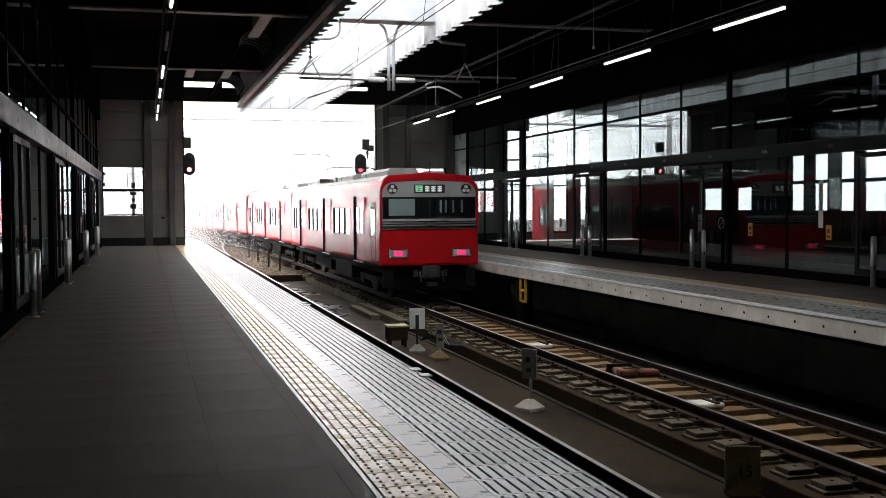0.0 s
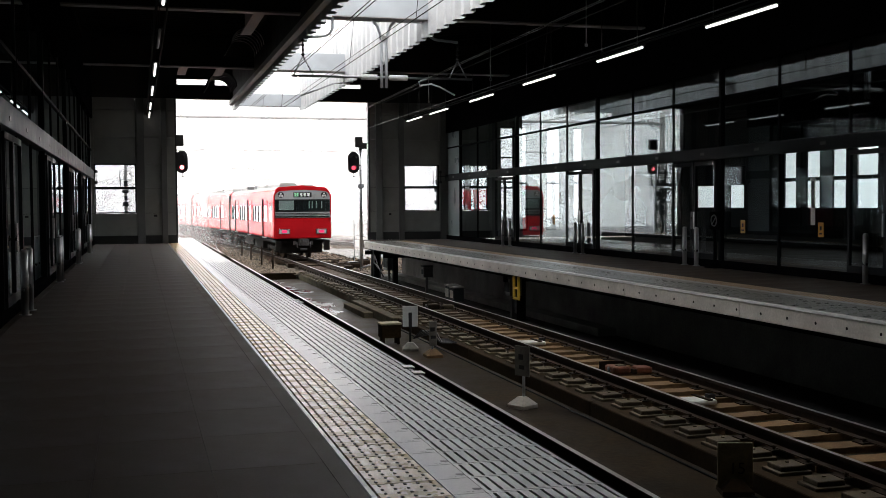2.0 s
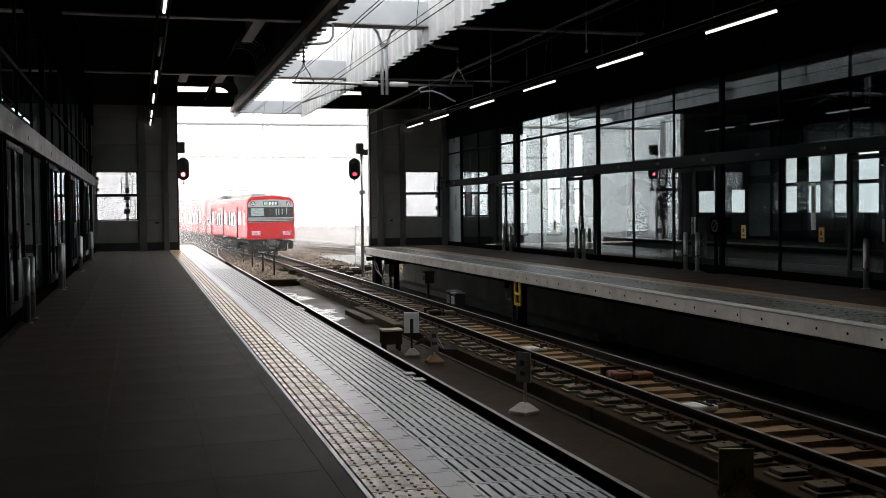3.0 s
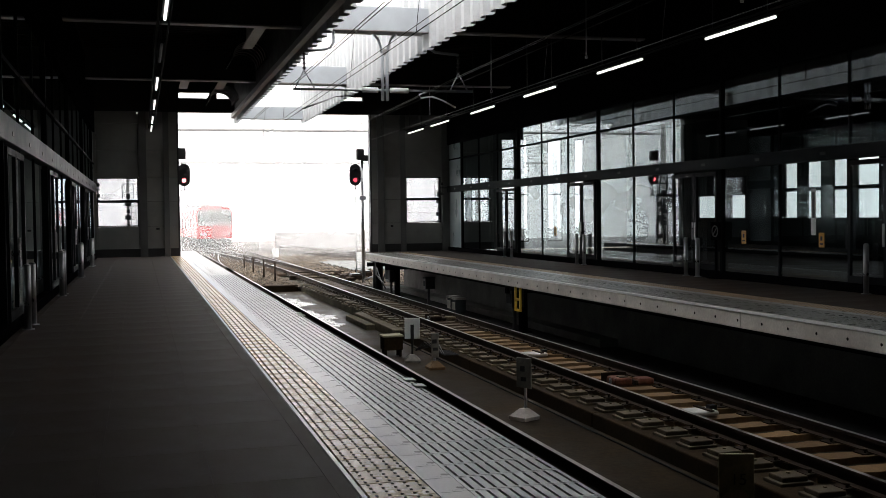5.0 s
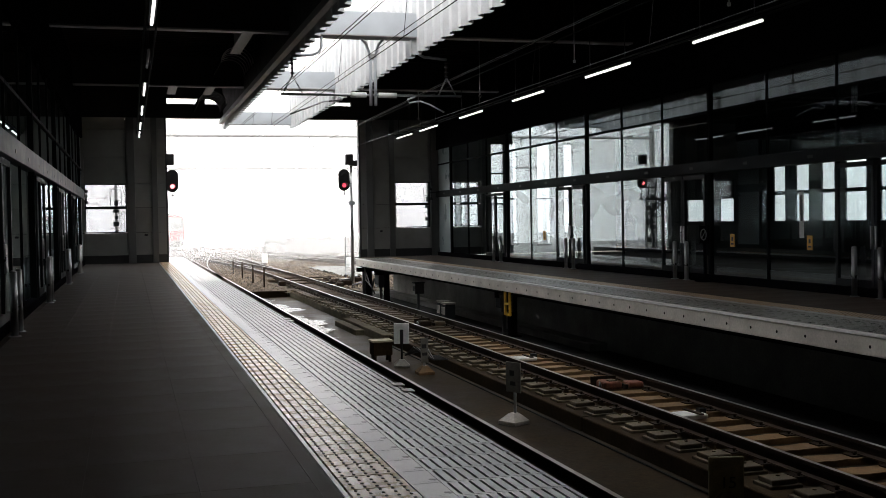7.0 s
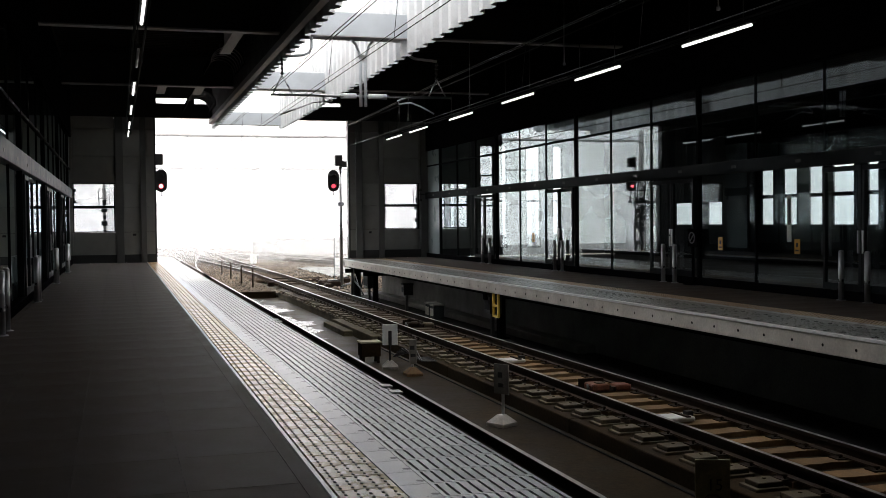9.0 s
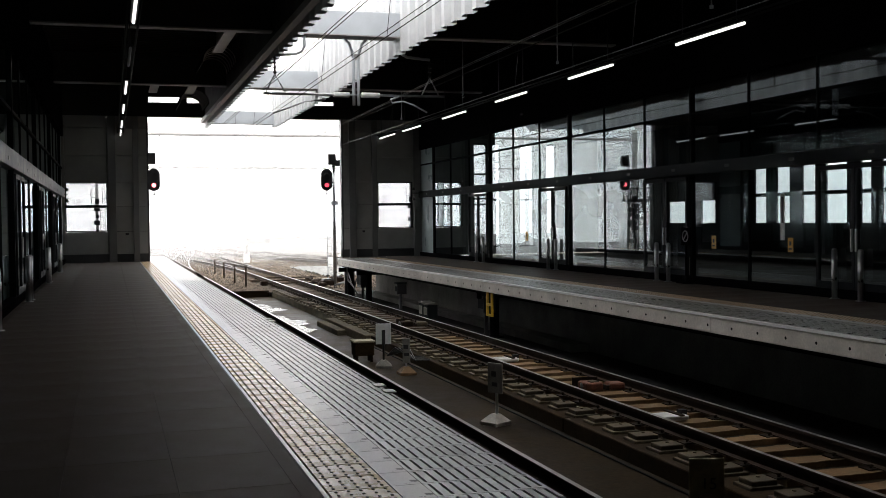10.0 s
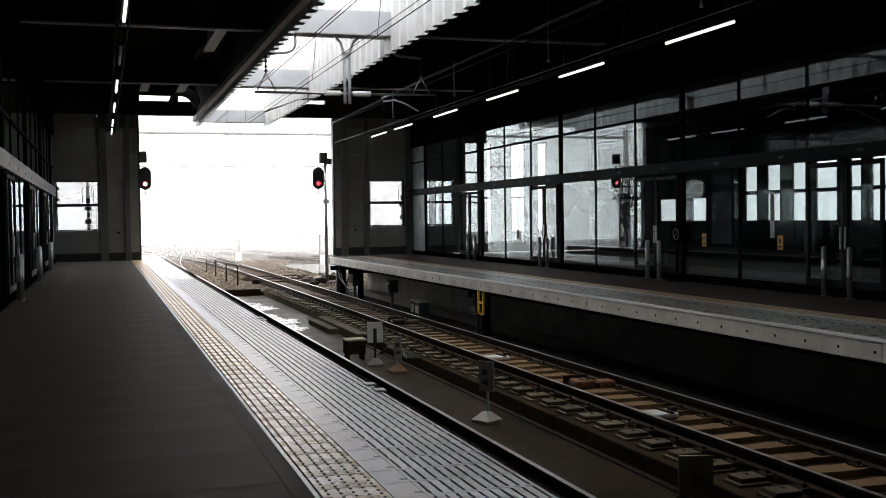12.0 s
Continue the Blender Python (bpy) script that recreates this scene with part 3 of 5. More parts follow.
def wall_run(x0, x1, wins):
    """Panels from x0 to x1, leaving out the windows."""
    xs = sorted({x0, x1, *[v for w in wins for v in w]})
    for a, b in zip(xs, xs[1:]):
        hole = any(abs(a - w[0]) < 1e-6 for w in wins)
        for z0, z1 in zip(levels, levels[1:]):
            if hole and z0 >= 1.18 and z1 <= 3.11:
                continue
            if b - a > 0.05:
                one("panel", M["panel"], end_wall, (a + 0.006, b - 0.006, WALL, WALL + 0.25, z0 + 0.006, z1 - 0.006))
        one("skirting", M["skirting"], end_wall, (a, b, WALL - 0.01, WALL + 0.25, 0.0, 0.32))


wall_run(-9, OPEN[0], WINS[:4])
wall_run(OPEN[1], 14.5, WINS[4:])
x = 14.5
for a, b in TALL + [(20.9, 20.9)]:
    one("panel", M["column"], end_wall, (x, a, WALL, WALL + 0.25, 0, 5.66))
    if b > a:
        one("panel", M["column"], end_wall, (a, b, WALL, WALL + 0.25, 4.75, 5.66), (a, b, WALL, WALL + 0.25, 0, 0.3))
    x = b
one("lintel", M["girder"], end_wall, (-9, 3.74, WALL - 0.05, WALL + 0.3, OPEN[2] + 0.0, 6.22), (6.9, 20.9, WALL - 0.05, WALL + 0.3, OPEN[2] + 0.0, 6.22))
one("backing", M["void"], end_wall, (-9, -7.2, WALL + 0.252, WALL + 0.3, 0, 6.2), (-2.05, -1.65, WALL + 0.252, WALL + 0.3, 0, 6.2), (-0.09, 1.4, WALL + 0.252, WALL + 0.3, 0, 5.6),
    (9.2, 10.62, WALL + 0.252, WALL + 0.3, 0, 5.6), (12.15, 12.75, WALL + 0.252, WALL + 0.3, 0, 6.2), (-7.2, 1.4, WALL + 0.252, WALL + 0.3, 3.12, 5.6), (9.2, 14.4, WALL + 0.252, WALL + 0.3, 3.12, 5.6),
    (-7.2, 1.4, WALL + 0.252, WALL + 0.3, 0, 1.17), (9.2, 14.4, WALL + 0.252, WALL + 0.3, 0.0, 1.17))
# clerestory strip over the lintel with its narrow open slots
one("clerestory", M["girder"], end_wall, (-9, 1.5, WALL - 0.05, WALL + 0.2, 6.22, ROOF), (2.69, 2.97, WALL - 0.05, WALL + 0.2, 6.22, ROOF), (3.45, 3.7, WALL - 0.05, WALL + 0.2, 6.22, ROOF),
    (1.5, 2.69, WALL - 0.05, WALL + 0.2, 6.45, ROOF), (2.97, 3.45, WALL - 0.05, WALL + 0.2, 6.45, ROOF), (6.9, 7.75, WALL - 0.05, WALL + 0.2, 6.22, ROOF), (8.85, 20.9, WALL - 0.05, WALL + 0.2, 6.22, ROOF),
    (7.75, 8.85, WALL - 0.05, WALL + 0.2, 6.38, ROOF))
for x0, x1 in ((-0.06, 0.23), (0.86, 1.08), (9.43, 9.71), (10.4, 10.62), (12.2, 12.5)):
    one("pilaster", M["column"], end_wall, (x0, x1, WALL - 0.12, WALL - 0.012, 0, 5.66), bevel=0.01)
for x0, x1 in ((OPEN[0] - 0.06, OPEN[0]), (OPEN[1], OPEN[1] + 0.06)):
    one("jamb", M["black"], end_wall, (x0, x1, WALL - 0.02, WALL + 0.32, 0, OPEN[2]))
one("wall_box", M["black"], end_wall, (0.55, 0.68, WALL - 0.04, WALL, 1.05, 1.13), (9.98, 10.08, WALL - 0.04, WALL, 1.02, 1.1))
for k, (x0, x1) in enumerate(WINS):
    w = thing("window_%d" % (k + 1), "dark-framed two-part window in the end wall", "window", kind="structure")
    f = 0.045
    one("window_frame", M["frame"], w, (x0, x1, WALL - 0.015, WALL + 0.1, 1.19, 1.19 + f), (x0, x1, WALL - 0.015, WALL + 0.1, 3.1 - f, 3.1), (x0, x0 + f, WALL - 0.015, WALL + 0.1, 1.19 + f, 3.1 - f),
        (x1 - f, x1, WALL - 0.015, WALL + 0.1, 1.19 + f, 3.1 - f), (x0 + f, x1 - f, WALL - 0.015, WALL + 0.1, 2.12, 2.22))
    for z0, z1 in ((1.19 + f, 2.12), (2.22, 3.1 - f)):
        pane(M["clear"], w, "y", WALL + 0.04, x0 + f, x1 - f, z0, z1)

for k, (x0, x1) in enumerate(TALL):
    w = thing("window_%d" % (len(WINS) + k + 1), "tall bright window at the end of the waiting hall", "window", kind="structure")
    bars = [(x0, x1, WALL - 0.015, WALL + 0.1, z, z + 0.07) for z in ((0.3, 2.1, 2.35, 2.9, 3.4, 4.68) if k == 0 else (0.3, 2.3, 4.68))]
    one("window_frame", M["frame"], w, *bars, (x0, x0 + 0.04, WALL - 0.012, WALL + 0.09, 0.37, 4.68), (x1 - 0.04, x1, WALL - 0.012, WALL + 0.09, 0.37, 4.68))
    pane(M["clear"], w, "y", WALL + 0.11, x0 + 0.04, x1 - 0.04, 0.37, 4.68)


# ---- glass fronts along both platforms ----
MULL = [16.97 + 2.24 * k for k in range(-12, 12)]


def glass_front(name, x, inward, label, beam_z, top, out, wide_w, rail_z):
    """Mullions, beam, header and panes on the plane x; inward is the side of the tracks."""
    s = inward
    fr = thing(name, label, "glass wall", kind="structure")
    for k, y in enumerate(MULL):
        wide = (k - 12) % 3 == 2
        w = wide_w if wide else 0.019
        d0, d1 = sorted((x - s * 0.05, x + s * (0.05 if wide else 0.022)))
        one("mullion", M["frame"], fr, (d0, d1, y - w, y + w, 0, top))
    z0, z1 = beam_z
    d0, d1 = sorted((x - s * 0.06, x + s * out))
    one("beam", M["pale_beam"] if s > 0 else M["beam"], fr, (d0, d1, MULL[0], WALL - 0.15, z0, z1), bevel=0.012)
    d0, d1 = sorted((x + s * out, x + s * (out + 0.006)))
    bm = bmesh.new()
    for y in MULL:
        bx(bm, d0, d1, y + 0.55, y + 0.72, z0 + 0.1, z0 + 0.16)
    part("door_sensor", bm, M["black"], fr)
    d0, d1 = sorted((x - s * 0.08, x + s * 0.08))
    one("plinth", M["slot"], fr, (d0, d1, MULL[0], WALL - 0.15, 0, 0.16))
    one("header", M["slot"], fr, (d0, d1, MULL[0], WALL - 0.15, top, ROOF))
    d0, d1 = sorted((x - s * 0.05, x + s * 0.035))
    for k, (a, b) in enumerate(zip(MULL, MULL[1:] + [WALL - 0.15])):
        one("transom", M["frame"], fr, (d0, d1, a + 0.046, b - 0.046, rail_z - 0.03, rail_z + 0.03))
        for p0, p1 in ((0.16, z0), (z1, rail_z - 0.03), (rail_z + 0.03, top)):
            if p0 < 1 and k - 12 in (-1, 2, 5, 8):
                continue
            pane(M["frosted"] if k == len(MULL) - 1 else M["glass"], fr, "x", x, a + 0.02, b - 0.02, p0, p1)
    return fr


front_r = glass_front("glass_wall_far", GLASS_R, -1, "dark-framed glass wall with sliding doors along the platform", (2.44, 2.70), 4.43, 0.12, 0.045, 3.8)
front_l = glass_front("glass_wall_near", GLASS_L, 1, "dark-framed glass wall reflecting light beside the platform", (2.51, 2.85), 4.85, 0.1, 0.045, 3.62)


def slide_door(x, s, y0, y1, top):
    d = thing("sliding_door", "closed glass sliding door with dark metal frame", "door", group="sliding doors")
    mid = (y0 + y1) / 2
    for a, b in ((y0 + 0.12, mid - 0.01), (mid + 0.01, y1 - 0.05)):
        d0, d1 = sorted((x + s * 0.03, x + s * 0.08))
        leaf = one("leaf", M["leaf"], d, (d0, d1, a, a + 0.07, 0.17, top), (d0, d1, b - 0.07, b, 0.17, top), (d0, d1, a, b, top - 0.09, top - 0.002), (d0, d1, a + 0.07, b - 0.07, 0.17, 0.3))
        pane(M["glass"], leaf, "x", x + s * 0.055, a + 0.07, b - 0.07, 0.3, top - 0.09)
        d0, d1 = sorted((x + s * 0.08, x + s * 0.11))
        e = b - 0.05 if a < mid - 0.5 else a + 0.05
        one("pull", M["steel"], leaf, (d0, d1, e - 0.015, e + 0.015, 0.85, 1.25))
    return d


for k in (-1, 2, 5, 8):
    i = k + 12
    slide_door(GLASS_R, -1, MULL[i], MULL[i + 1], 2.4)
    slide_door(GLASS_L, 1, MULL[i], MULL[i + 1], 2.45)


def bollard(x, y, h=0.9):
    b = thing("bollard", "brushed steel guard post beside a sliding door", "bollard", pose(x, y, 0), "guard posts")
    q = bmesh.new()
    rod(q, (0, 0, 0), (0, 0, h - 0.03), 0.05, 16)
    rod(q, (0, 0, h - 0.03), (0, 0, h), 0.05, 16, 0.03)
    part("post", q, M["steel"], b)
    q = bmesh.new()
    rod(q, (0, 0, 0), (0, 0, 0.012), 0.085, 16)
    part("base_ring", q, M["steel"], b)
    return b


first = bollard(12.35, 16.3)
for y in (15.6, 22.85, 22.3, 29.45, 28.9, 36.0, 35.25):
    copy_thing(first, pose(12.35, y, 0))
for y in (15.6, 16.3, 22.2, 22.75, 29.05, 29.64, 35.5, 36.16):
    copy_thing(first, pose(-1.54, y, 0))

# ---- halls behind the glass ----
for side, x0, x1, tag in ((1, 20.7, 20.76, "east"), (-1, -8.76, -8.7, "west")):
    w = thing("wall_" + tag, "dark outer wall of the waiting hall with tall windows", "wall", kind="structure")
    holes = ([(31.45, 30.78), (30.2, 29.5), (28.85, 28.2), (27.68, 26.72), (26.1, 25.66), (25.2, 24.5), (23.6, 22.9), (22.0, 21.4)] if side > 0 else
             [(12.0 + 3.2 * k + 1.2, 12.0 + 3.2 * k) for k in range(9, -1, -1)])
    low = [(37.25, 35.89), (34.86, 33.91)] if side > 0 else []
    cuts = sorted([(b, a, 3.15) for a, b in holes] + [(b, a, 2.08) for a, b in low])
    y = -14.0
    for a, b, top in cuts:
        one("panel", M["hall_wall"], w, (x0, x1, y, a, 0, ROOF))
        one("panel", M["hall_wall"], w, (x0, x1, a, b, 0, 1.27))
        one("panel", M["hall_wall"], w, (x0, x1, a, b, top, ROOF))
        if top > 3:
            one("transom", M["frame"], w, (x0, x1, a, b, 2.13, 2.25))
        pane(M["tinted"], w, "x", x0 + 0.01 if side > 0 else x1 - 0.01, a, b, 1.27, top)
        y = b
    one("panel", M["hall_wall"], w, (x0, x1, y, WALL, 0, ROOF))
bm = bmesh.new()
bx(bm, GLASS_R + 0.1, 20.7, -14, 42.4, -0.03, 0.0)
solid("floor_east", bm, M["tile"], "dark tiled floor of the waiting hall", "floor", "structure")
bm = bmesh.new()
bx(bm, -8.7, GLASS_L - 0.1, -14, WALL, -0.03, 0.0)
solid("floor_west", bm, M["tile"], "dark tiled floor of the waiting hall", "floor", "structure")
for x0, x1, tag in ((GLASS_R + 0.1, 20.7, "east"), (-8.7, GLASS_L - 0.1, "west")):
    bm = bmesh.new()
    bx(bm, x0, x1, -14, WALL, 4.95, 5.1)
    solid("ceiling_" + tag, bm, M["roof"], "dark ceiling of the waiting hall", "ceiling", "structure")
# Added wall, unseen behind the camera, that shuts out light from the south.
bm = bmesh.new()
bx(bm, -9, 21, -14.3, -14, -1.9, ROOF)
solid("wall_south", bm, M["column"], "added plain grey wall closing the hall, out of view", "wall", "structure")

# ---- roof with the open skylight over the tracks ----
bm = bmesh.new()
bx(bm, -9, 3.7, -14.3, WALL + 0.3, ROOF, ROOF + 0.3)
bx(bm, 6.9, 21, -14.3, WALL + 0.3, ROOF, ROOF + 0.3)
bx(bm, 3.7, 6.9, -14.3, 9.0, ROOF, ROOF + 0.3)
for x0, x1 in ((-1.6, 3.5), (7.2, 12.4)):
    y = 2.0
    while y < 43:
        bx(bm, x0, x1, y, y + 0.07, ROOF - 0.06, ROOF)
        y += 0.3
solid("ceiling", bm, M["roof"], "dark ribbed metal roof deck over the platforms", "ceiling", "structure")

GIRD = [14.7, 25.0, 35.3]
for y in GIRD:
    g = thing("roof_girder", "dark roof girder with a pale lower flange", "girder", group="roof girders", kind="structure")
    for x0, x1 in ((-1.6, 3.66), (6.95, 12.4)):
        one("web", M["girder"], g, (x0, x1, y + 0.11, y + 0.17, 5.92, ROOF))
        one("flange", M["flange"], g, (x0, x1, y, y + 0.28, 5.88, 5.92))
    one("cross_box", M["white_steel"], g, (3.82, 6.88, y, y + 0.5, 5.88, 6.45), bevel=0.015)
    one("cross_lip", M["flange"], g, (3.8, 6.9, y - 0.03, y + 0.53, 5.86, 5.88))
g = thing("roof_girder", "white box girder at the hall's mouth", "girder", group="roof girders", kind="structure")
one("cross_box", M["white_steel"], g, (3.82, 6.72, 45.6, 46.0, 5.62, 6.15), bevel=0.015)
for x, y, n in ((2.75, 25.28, 3.4), (1.45, 35.58, 2.3), (2.65, 35.58, 2.3), (2.75, 14.98, 3.4)):
    st = bmesh.new()
    bx(st, x - 0.14, x + 0.14, y, y + n, 5.92, 5.97, bevel=0.01)
    bx(st, x - 0.02, x + 0.02, y, y + n, 5.97, ROOF)
    solid("roof_brace", st, M["flange"], "pale steel brace plate under the roof", "brace", "structure", "roof braces")


def skirt_mesh(x, y0, y1, z0, z1, out):
    """Corrugated sheet hung along the skylight."""
    b = bmesh.new()
    pitch, depth = 0.66, 0.15
    pts = []
    y = y0
    while y < y1:
        pts += [(x, y), (x, y + pitch * 0.32), (x + out * depth, y + pitch * 0.5), (x + out * depth, y + pitch * 0.82)]
        y += pitch
    lo = [[b.verts.new((px + o * 0.012, py, z0)) for px, py in pts] for o in (0, 1)]
    hi = [[b.verts.new((px + o * 0.012, py, z1)) for px, py in pts] for o in (0, 1)]
    for k in range(len(pts) - 1):
        b.faces.new((lo[0][k], lo[0][k + 1], hi[0][k + 1], hi[0][k]))
        b.faces.new((lo[1][k], hi[1][k], hi[1][k + 1], lo[1][k + 1]))
        b.faces.new((lo[0][k], lo[1][k], lo[1][k + 1], lo[0][k + 1]))
    return b


solid("skylight_skirt", skirt_mesh(6.78, 9.0, 45.9, 5.47, ROOF + 0.5, -1), M["skirt"], "white corrugated sheet along the roof opening", "skirt", "structure")
solid("skylight_skirt", skirt_mesh(3.78, 9.0, 45.9, 5.4, ROOF + 0.5, 1), M["skirt"], "white corrugated sheet along the roof opening", "skirt", "structure")
bm = bmesh.new()
bx(bm, 3.56, 3.72, 9.0, 44.4, 5.5, 5.66, bevel=0.01)
solid("roof_gutter", bm, M["flange"], "pale grey gutter along the roof opening", "gutter", "structure")
bm = bmesh.new()
bx(bm, 3.66, 3.74, 9.0, 44.4, 5.66, ROOF)
bx(bm, 6.88, 6.96, 9.0, 44.4, 5.66, ROOF)
bx(bm, 3.7, 6.9, 8.9, 9.0, 5.6, ROOF + 0.5)
solid("skylight_curb", bm, M["girder"], "dark steel curb of the roof opening", "curb", "structure")
for x, y, z, r in ((3.0, 30.6, 5.98, 0.46), (2.95, 39.6, 5.78, 0.5)):
    duct = thing("roof_duct", "dark arched duct with ribs under the roof", "duct")
    bm = bmesh.new()
    arc = [(x + r * math.cos(j * math.pi / 16), z + r * math.sin(j * math.pi / 16)) for j in range(17)]
    prism(bm, arc + [(x + (u - x) * 1.06, z + (v - z) * 1.06) for u, v in reversed(arc)], y, y + 2.6)
    part("shell", bm, M["slot"], duct)
    for k in range(6):
        bm = bmesh.new()
        tube(bm, [(x + (u - x) * 0.98, y + 0.1 + 0.48 * k, z + (v - z) * 0.98) for u, v in arc], 0.016, 6)
        part("rib", bm, M["flange"], duct, "pale metal rib")
    for k in (0, 1):
        bm = bmesh.new()
        rod(bm, (x, y + 0.4 + 1.8 * k, z + r), (x, y + 0.4 + 1.8 * k, ROOF), 0.012, 6)
        part("hanger", bm, M["black"], duct)


# ---- lamps ----
def strip_lamp(x, y0, lit, z=4.93):
    lamp = thing("strip_lamp", "slim ceiling strip lamp, switched on" if lit else "slim ceiling strip lamp, switched off", "lamp", pose(x, y0, z), "strip lamps")
    one("housing", M["beam"], lamp, (-0.06, 0.06, 0, 2.5, 0.0, 0.05))
    q = bmesh.new()
    rod(q, (0, 0.05, -0.03), (0, 2.45, -0.03), 0.029, 12)
    part("tube", q, M["tube"] if lit else M["white_steel"], lamp)
    for yy in (0.3, 2.2):
        q = bmesh.new()
        rod(q, (0, yy, 0.05), (0, yy, ROOF - z), 0.01, 6)
        part("hanger", q, M["black"], lamp)
    return lamp


for y0 in (6.2, 11.4, 16.6, 21.8, 27.0, 32.2, 37.35):
    strip_lamp(10.75, y0, True)
    strip_lamp(0.43, y0, abs(y0 - 21.8) > 1)
strip_lamp(10.75, 41.0, True)
strip_lamp(0.43, 41.0, True)
for x in (10.75, 0.43):
    bm = bmesh.new()
    for dx in (-0.1, 0.1):
        rod(bm, (x + dx, 0, 5.02), (x + dx, WALL - 0.1, 5.02), 0.022, 8)
    solid("lamp_rail", bm, M["beam"], "steel conduits carrying the strip lamps", "conduit")


# ---- overhead line ----
def insulator(b, x, y, z0, z1, r=0.055):
    rod(b, (x, y, z0), (x, y, z1), 0.02, 8)
    n = 4
    for k in range(n):
        z = z0 + (z1 - z0) * (k + 0.5) / n
        rod(b, (x, y, z - 0.025), (x, y, z + 0.02), r, 12, r * 0.45)


gantry = thing("overhead_line_hanger", "white steel hanger and cross tube carrying the overhead line", "hanger")
bm = bmesh.new()
for dx in (-0.058, 0.058):
    rod(bm, (5.7 + dx, 25.4, 4.27), (5.7 + dx, 25.4, 5.4), 0.04, 12)
    tube(bm, [(5.7 + dx, 25.4, 5.38), (5.7 + dx * 1.5, 25.4, 5.55), (5.7 + dx * 2.8, 25.4, 5.75), (5.7 + dx * 5.0, 25.4, 5.88)], 0.034, 10)
part("pole", bm, M["white_steel"], gantry)
one("gusset", M["flange"], gantry, (5.62, 5.78, 25.37, 25.43, 5.36, 5.5))
bm = bmesh.new()
rod(bm, (3.49, 25.5, 4.52), (7.95, 25.5, 4.54), 0.03, 10)
part("cross_tube", bm, M["steel"], gantry)
bm = bmesh.new()
rod(bm, (5.17, 25.5, 4.53), (5.55, 25.5, 4.53), 0.065, 14)
part("insulator_sleeve", bm, M["white"], gantry, "white porcelain sleeve")
bm = bmesh.new()
rod(bm, (5.86, 25.5, 4.53), (6.3, 25.5, 4.53), 0.065, 14)
part("insulator_sleeve", bm, M["white"], gantry, "white porcelain sleeves")
for x in (3.77, 7.58):
    bm = bmesh.new()
    insulator(bm, x, 25.5, 4.98, 5.42)
    part("insulator", bm, M["girder"], gantry, "dark ribbed insulator")
    bm = bmesh.new()
    for dx in (-0.22, 0.24):
        rod(bm, (x, 25.5, 4.98), (x + dx, 25.5, 4.54), 0.018, 8)
    part("hanger_fork", bm, M["steel"], gantry)
bm = bmesh.new()
tube(bm, [(4.42, 25.15, 5.86), (4.42, 25.15, 5.6), (4.36, 25.2, 5.48), (4.25, 25.3, 5.44), (3.77, 25.5, 5.42)], 0.035, 8)
part("bracket", bm, M["white_steel"], gantry)
bm = bmesh.new()
tube(bm, [(6.74, 25.15, 5.86), (6.74, 25.15, 5.6), (6.8, 25.2, 5.5), (6.95, 25.3, 5.45), (7.58, 25.5, 5.43)], 0.035, 8)
part("bracket", bm, M["white_steel"], gantry)
bm = bmesh.new()
tube(bm, [(6.78, 25.5, 4.52), (6.58, 25.5, 4.44), (6.62, 25.5, 4.36), (6.9, 25.5, 4.4), (7.15, 25.5, 4.32), (7.5, 25.5, 4.14)], 0.022, 8)
part("steady_arm", bm, M["white_steel"], gantry)
bm = bmesh.new()
tube(bm, [(4.75, 25.5, 4.52), (4.95, 25.5, 4.4), (4.5, 25.5, 4.36), (4.1, 25.5, 4.2), (3.7, 25.5, 4.05)], 0.02, 8)
part("steady_arm", bm, M["steel"], gantry)

wires = thing("overhead_wires", "thin dark overhead wires above the tracks", "wires")
for x, zt, zl in ((3.92, 5.0, 4.12), (7.8, 5.0, 4.12)):
    for dx in (-0.03, 0.05):
        bm = bmesh.new()
        tube(bm, [(x + dx + (0.0 if x < 5 or y < 25 else 0.02 * (y - 25)), y, zt + 0.0002 * abs(y - 25.5)) for y in (-10, 2, 12, 20, 25.5, 32, 40, 50, 62, 80)], 0.009, 6)
        part("messenger_wire", bm, M["black"], wires)
    bm = bmesh.new()
    tube(bm, [(x - 0.1, -10, zl), (x - 0.1, 25.5, zl), (x - 0.1, 80, zl + 0.05)], 0.008, 6)
    part("contact_wire", bm, M["black"], wires)
    for y in (10, 15, 20, 30, 35, 40, 46):
        bm = bmesh.new()
        rod(bm, (x - 0.1, y, zl), (x, y, zt + 0.03), 0.005, 5)
        part("dropper", bm, M["black"], wires)
bm = bmesh.new()
tube(bm, [(4.93, -4, 5.0), (4.93, 25, 5.0), (4.93, 60, 5.0)], 0.008, 6)
part("feeder_wire", bm, M["black"], wires)
for x, y in ((10.0, 16.5), (10.0, 23.2), (10.0, 30.2), (10.0, 37.2)):
    bm = bmesh.new()
    rod(bm, (x, y, 5.13), (x, y, ROOF), 0.014, 6)
    rod(bm, (x, y, 5.09), (x, y, 5.15), 0.035, 10)
    solid("hanging_rod", bm, M["steel"], "thin steel rod hanging from the roof", "rod", "", "hanging rods")
bm = bmesh.new()
rod(bm, (9.6, 2, 5.6), (9.6, WALL, 5.6), 0.014, 6)
solid("roof_conduit", bm, M["beam"], "thin grey conduit under the roof", "conduit")

